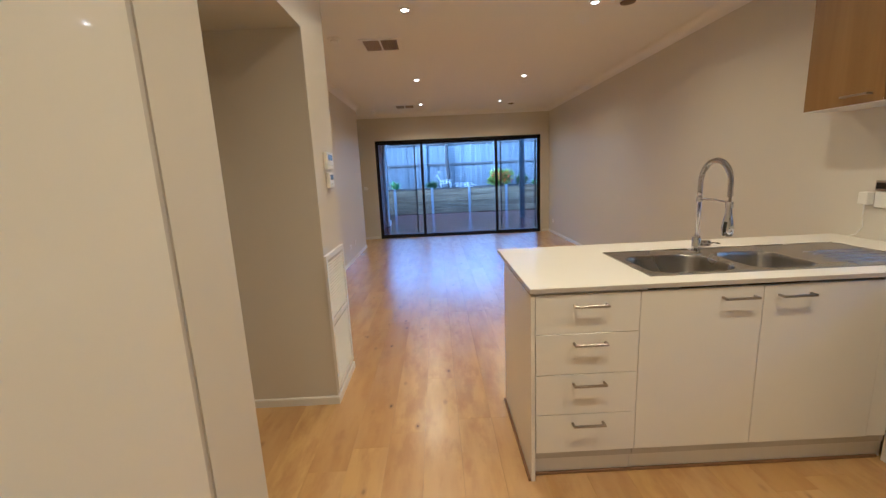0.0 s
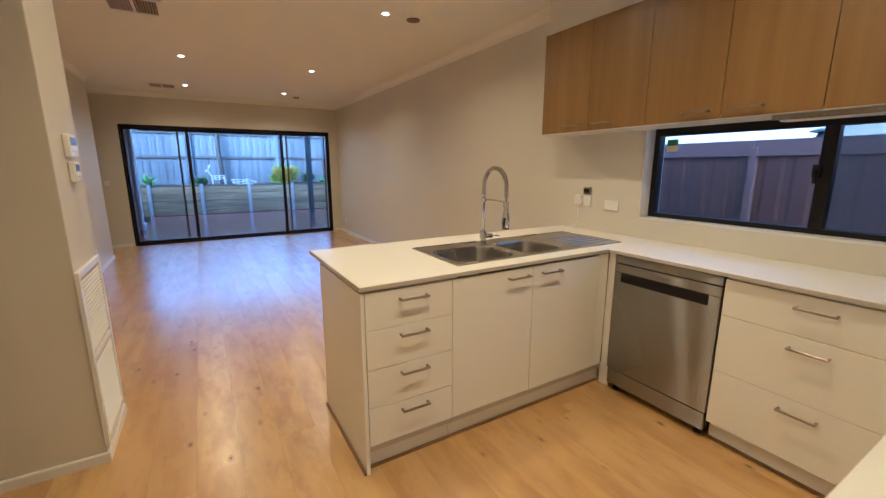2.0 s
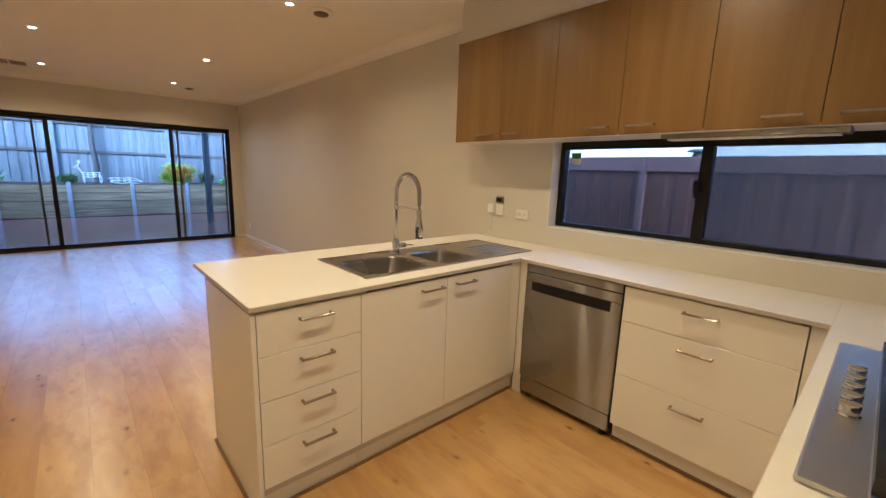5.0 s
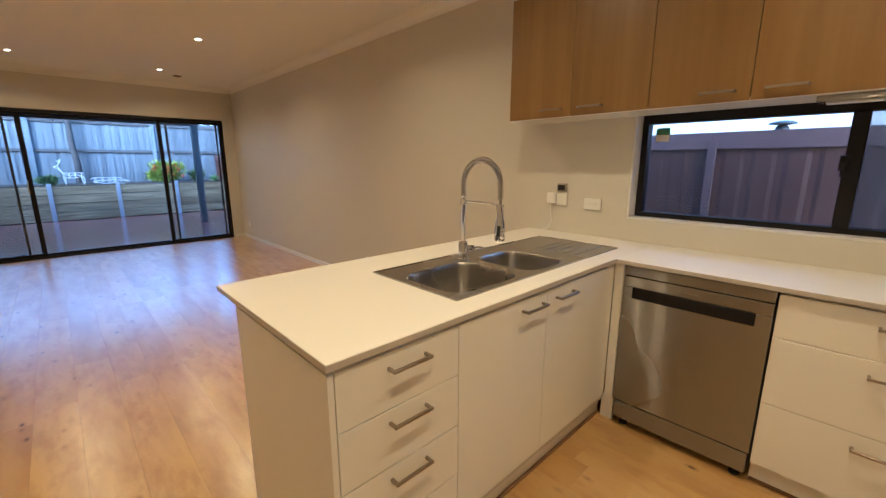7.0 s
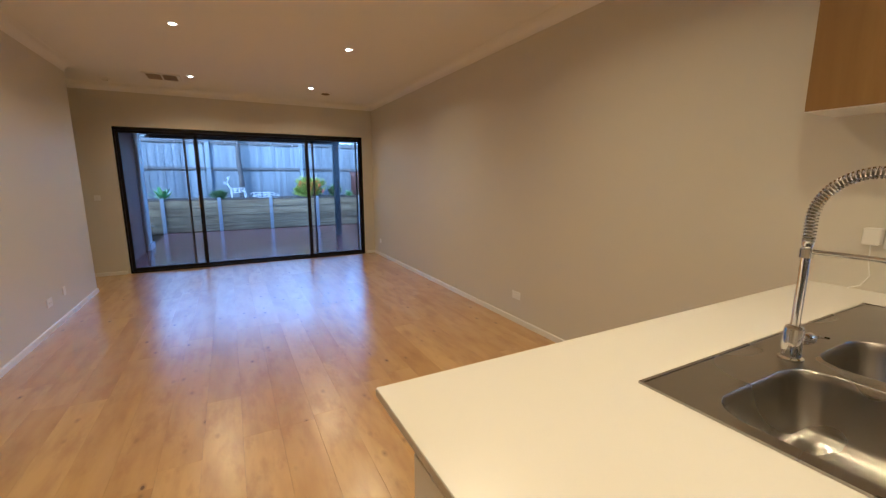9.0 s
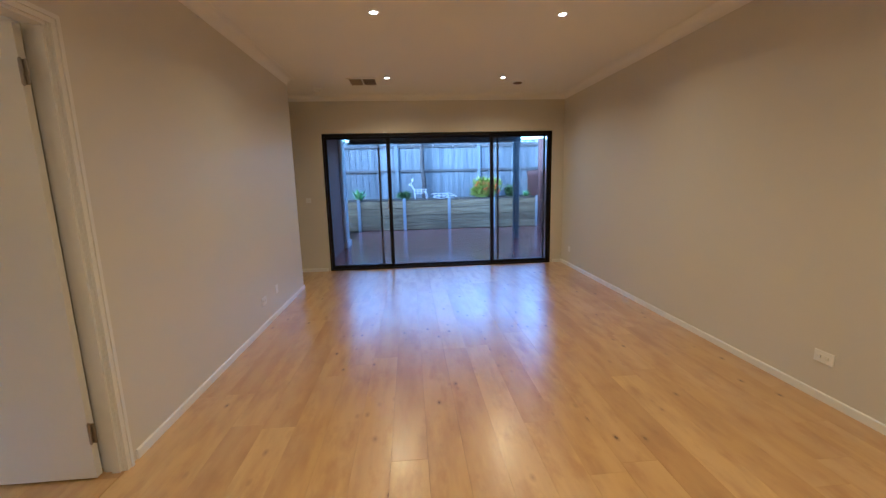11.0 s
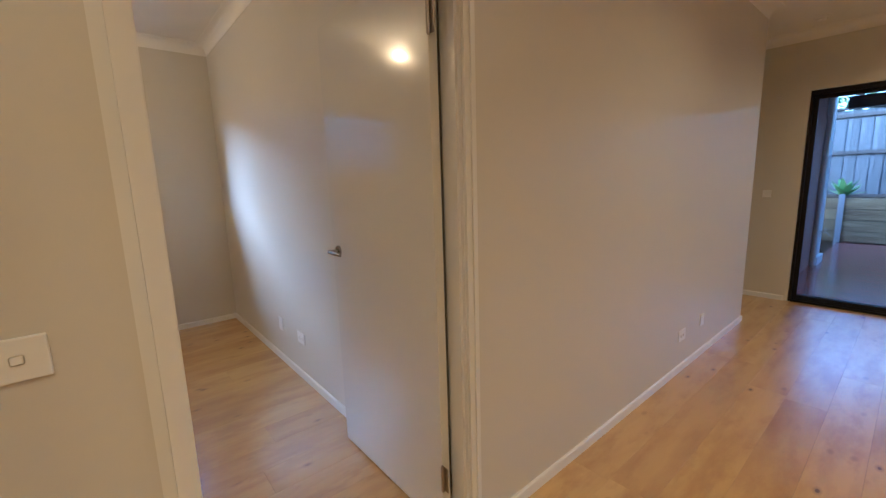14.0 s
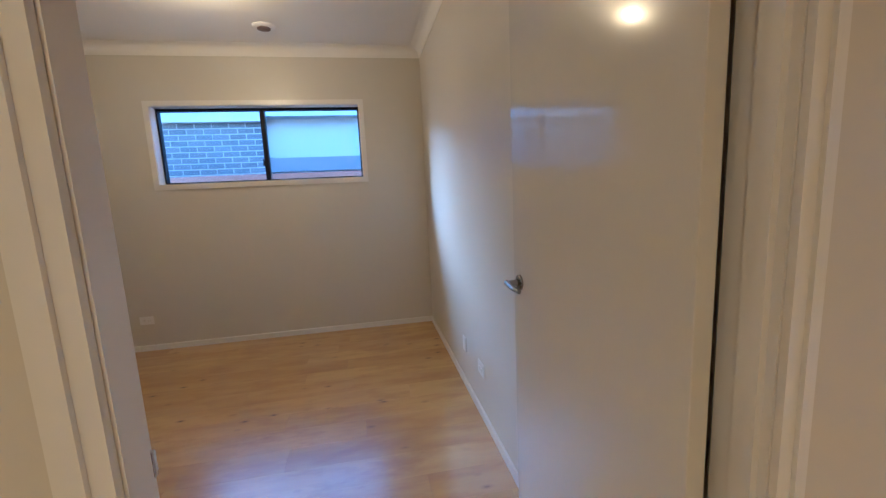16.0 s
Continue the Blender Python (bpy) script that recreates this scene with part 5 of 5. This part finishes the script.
# neighbours
nb = thing("neighbour_house", (9.5, 18.5, -0.35), "white weatherboard neighbour house with a grey roof", "house")
part("wall", boxes((-3.2, 3.2, -4, 4, 0, 3.0)), WHITE_OUT, nb)
bm = bmesh.new()
vs = [bm.verts.new(p) for p in ((-3.7, -4.5, 3.0), (3.7, -4.5, 3.0), (3.7, 4.5, 3.0), (-3.7, 4.5, 3.0), (0, -2, 4.6), (0, 2, 4.6))]
for f in ((0, 1, 4), (1, 2, 5, 4), (2, 3, 5), (3, 0, 4, 5), (3, 2, 1, 0)):
    bm.faces.new([vs[i] for i in f])
part("roof", bm, TILE_ROOF, nb)
for y in (-2.2, 1.0):
    w_ = part("window", boxes((-3.26, -3.2, y - 0.6, y + 0.6, 1.2, 2.4)), WHITE_OUT, nb)
    part("pane", boxes((-3.265, -3.261, y - 0.52, y + 0.52, 1.28, 2.32)), BLACKGLASS, w_)

# Set near and tall, with an unseen roof, to block sky from the kitchen.
nb = thing("neighbour_house", (7.4, 2.5, 0.15), "white eave and wall of the house over the side fence, roof added to block sky", "house")
part("wall", boxes((-1.6, 3.2, -6, 6, -0.5, 2.55)), WHITE_OUT, nb)
part("gutter", boxes((-2.25, -2.10, -6.4, 6.4, 2.42, 2.56), bevel=0.01), WHITE_OUT, nb)
part("eave", boxes((-2.10, -1.6, -6.4, 6.4, 2.545, 2.56)), WHITE_OUT, nb)
bm = bmesh.new()
vs = [bm.verts.new(p) for p in ((-2.2, -6.4, 2.565), (3.7, -6.4, 2.565), (3.7, 6.4, 2.565), (-2.2, 6.4, 2.565), (0.7, -3.5, 4.1), (0.7, 3.5, 4.1))]
for f in ((0, 1, 4), (1, 2, 5, 4), (2, 3, 5), (3, 0, 4, 5), (3, 2, 1, 0)):
    bm.faces.new([vs[i] for i in f])
part("roof", bm, TILE_ROOF, nb)

nb = thing("brick_house", (-7.50, -0.20, -0.35), "grey brick neighbour house wall with white eaves", "house")
part("wall", boxes((-3.0, -0.012, -3.0, 4.193, 0, 2.87)), MORTAR, nb, "pale mortar core")
part("wall_return", boxes((-0.185, -0.103, 4.1935, 4.1965, 0, 2.86)), BRICK, nb, "grey brick side return")
part("fascia", boxes((0.10, 0.14, -3.2, 4.30, 2.85, 3.06), bevel=0.003), WHITE_OUT, nb)
part("eave", boxes((-0.012, 0.10, -3.2, 4.30, 2.88, 2.895)), WHITE_OUT, nb)
part("roof", boxes((-3.2, 0.12, -3.2, 4.30, 3.065, 3.16)), TILE_ROOF, nb)
nb2 = thing("rendered_house", (-7.69, 4.005, -0.38), "pale rendered house further along the side path", "house")
part("wall", boxes((-3, 0, 0, 5.5, 0.03, 3.05)), WHITE_OUT, nb2)
part("fascia", boxes((0.30, 0.34, 0, 5.6, 2.95, 3.10), bevel=0.003), WHITE_OUT, nb2)
part("eave", boxes((0.0, 0.30, 0, 5.6, 2.96, 2.975)), WHITE_OUT, nb2)
part("roof", boxes((-3.2, 0.32, 0, 5.8, 3.105, 3.20)), TILE_ROOF, nb2)
gate = thing("side_gate", (-7.58, 4.010, -0.32), "grey slatted timber side gate beside the brick wall", "gate")
for k in range(9):
    part("slat", boxes((-0.01, 0.01, 0.0, 2.6, 0.10 + 0.245 * k, 0.325 + 0.245 * k), bevel=0.003, segments=1), GATE, gate)
part("post", boxes((-0.06, -0.011, 0.0, 0.09, -0.03, 2.30)), GATE, gate)
part("post", boxes((-0.06, -0.011, 2.5, 2.6, -0.03, 2.30)), GATE, gate)
wf = thing("timber_side_fence", (-5.85, 4.5, -0.35), "low timber side fence with a reddish capping", "fence")
part("sheet", boxes((-0.01, 0.01, -3.5, 3.5, 0, 1.86)), PALING, wf)
part("capping", boxes((-0.035, 0.035, -3.5, 3.5, 1.861, 1.985), bevel=0.004), PINKCAP, wf, "reddish timber capping")

# ---- counted pieces: bricks, palings, deck boards, floor boards ----
brick_mesh = mesh_of("brick", boxes((-0.10, 0.0, -0.112, 0.112, -0.035, 0.035), bevel=0.003, segments=1), BRICK)
half_brick = mesh_of("half_brick", boxes((-0.10, 0.0, -0.055, 0.055, -0.035, 0.035), bevel=0.003, segments=1), BRICK)
for row in range(14):
    z = 1.70 + 0.086 * row
    for k in range(11):
        y = 1.80 + 0.24 * k + (0.12 if row % 2 else 0)
        if y > 4.15:
            continue
        b = new("brick", brick_mesh)
        b.parent = nb
        b.location = (random.uniform(-0.002, 0.002), y, z)
    if row % 2 == 0:
        b = new("brick", half_brick)
        b.parent = nb
        b.location = (0, 4.14, z)

paling_meshes = []
for h in (0.0, 0.015, -0.012):
    paling_meshes.append(mesh_of("paling", boxes((-0.060, 0.060, -0.010, 0.006, BED_Z - 0.25, 2.60 + h), bevel=0.003, segments=1), PALING))
for k in range(148):
    p = new("paling", paling_meshes[k % 3])
    p.parent = fence
    p.location = (-6.35 + 0.1 * k, 0.018 * (k % 2), random.uniform(-0.01, 0.01))

deck = structure("pavement_deck_base", boxes((-1.098, SIDE_X - 0.05, 10.85, RET_Y - 0.03, -0.34, DECK_Z - 0.024)), UNDERLAY, "dark framing under the deck", "deck")
deck_mesh = mesh_of("deck_board", boxes((-1.098, SIDE_X - 0.05, -0.0465, 0.0465, -0.022, 0.0), bevel=0.003, segments=1), DECK)
for k in range(57):
    b = new("deck_board", deck_mesh)
    b.parent = deck
    b.location = (0, 10.90 + 0.095 * k, DECK_Z + random.uniform(-0.0015, 0.0015))


def boards(floor, x0, x1, y0, y1, width=0.19, length=1.83, seed=1):
    """Floor boards along y with staggered ends; each board is a piece with eased edges."""
    rng, shared = random.Random(seed), {}
    x, row = x0, 0
    while x < x1 - 0.005:
        w = min(width, x1 - x)
        y = y0 - rng.uniform(0.1, length - 0.1)
        while y < y1 - 0.005:
            a, b = max(y, y0), min(y + length, y1)
            if b - a > 0.02:
                key = (round(w, 3), round(b - a, 3))
                if key not in shared:
                    g, L, W = 0.0001, b - a, w
                    bm = bmesh.new()
                    lo = [bm.verts.new(p) for p in ((g, g, -0.008), (W - g, g, -0.008), (W - g, L - g, -0.008), (g, L - g, -0.008))]
                    md = [bm.verts.new((v.co.x, v.co.y, -0.0012)) for v in lo]
                    c = 0.0004
                    hi = [bm.verts.new(p) for p in ((g + c, g + c, 0), (W - g - c, g + c, 0), (W - g - c, L - g - c, 0), (g + c, L - g - c, 0))]
                    skin(bm, [lo, md, hi])
                    shared[key] = mesh_of("floor_board", bm, FLOOR)
                o = new("floor_board", shared[key])
                o.parent = floor
                o.location = (x, a, 0)
            y += length
        x += w
        row += 1


floor = structure("floor", boxes((-2.10, EAST, -1.50, 10.60, -0.06, -0.009)), UNDERLAY, "blond oak laminate floor boards")
boards(floor, -1.07, EAST, 1.08, 10.60, seed=2)
boards(floor, -0.30, 0.80, -1.50, 1.08, seed=3)
boards(floor, -2.10, -1.07, 9.56, 10.60, seed=4)
floor_b = structure("floor_bedroom", boxes((BED_W, -1.16, BED_S, BED_N, -0.06, -0.009)), UNDERLAY, "blond oak laminate bedroom floor boards")
boards(floor_b, BED_W, -1.07, BED_S, BED_N, seed=5)
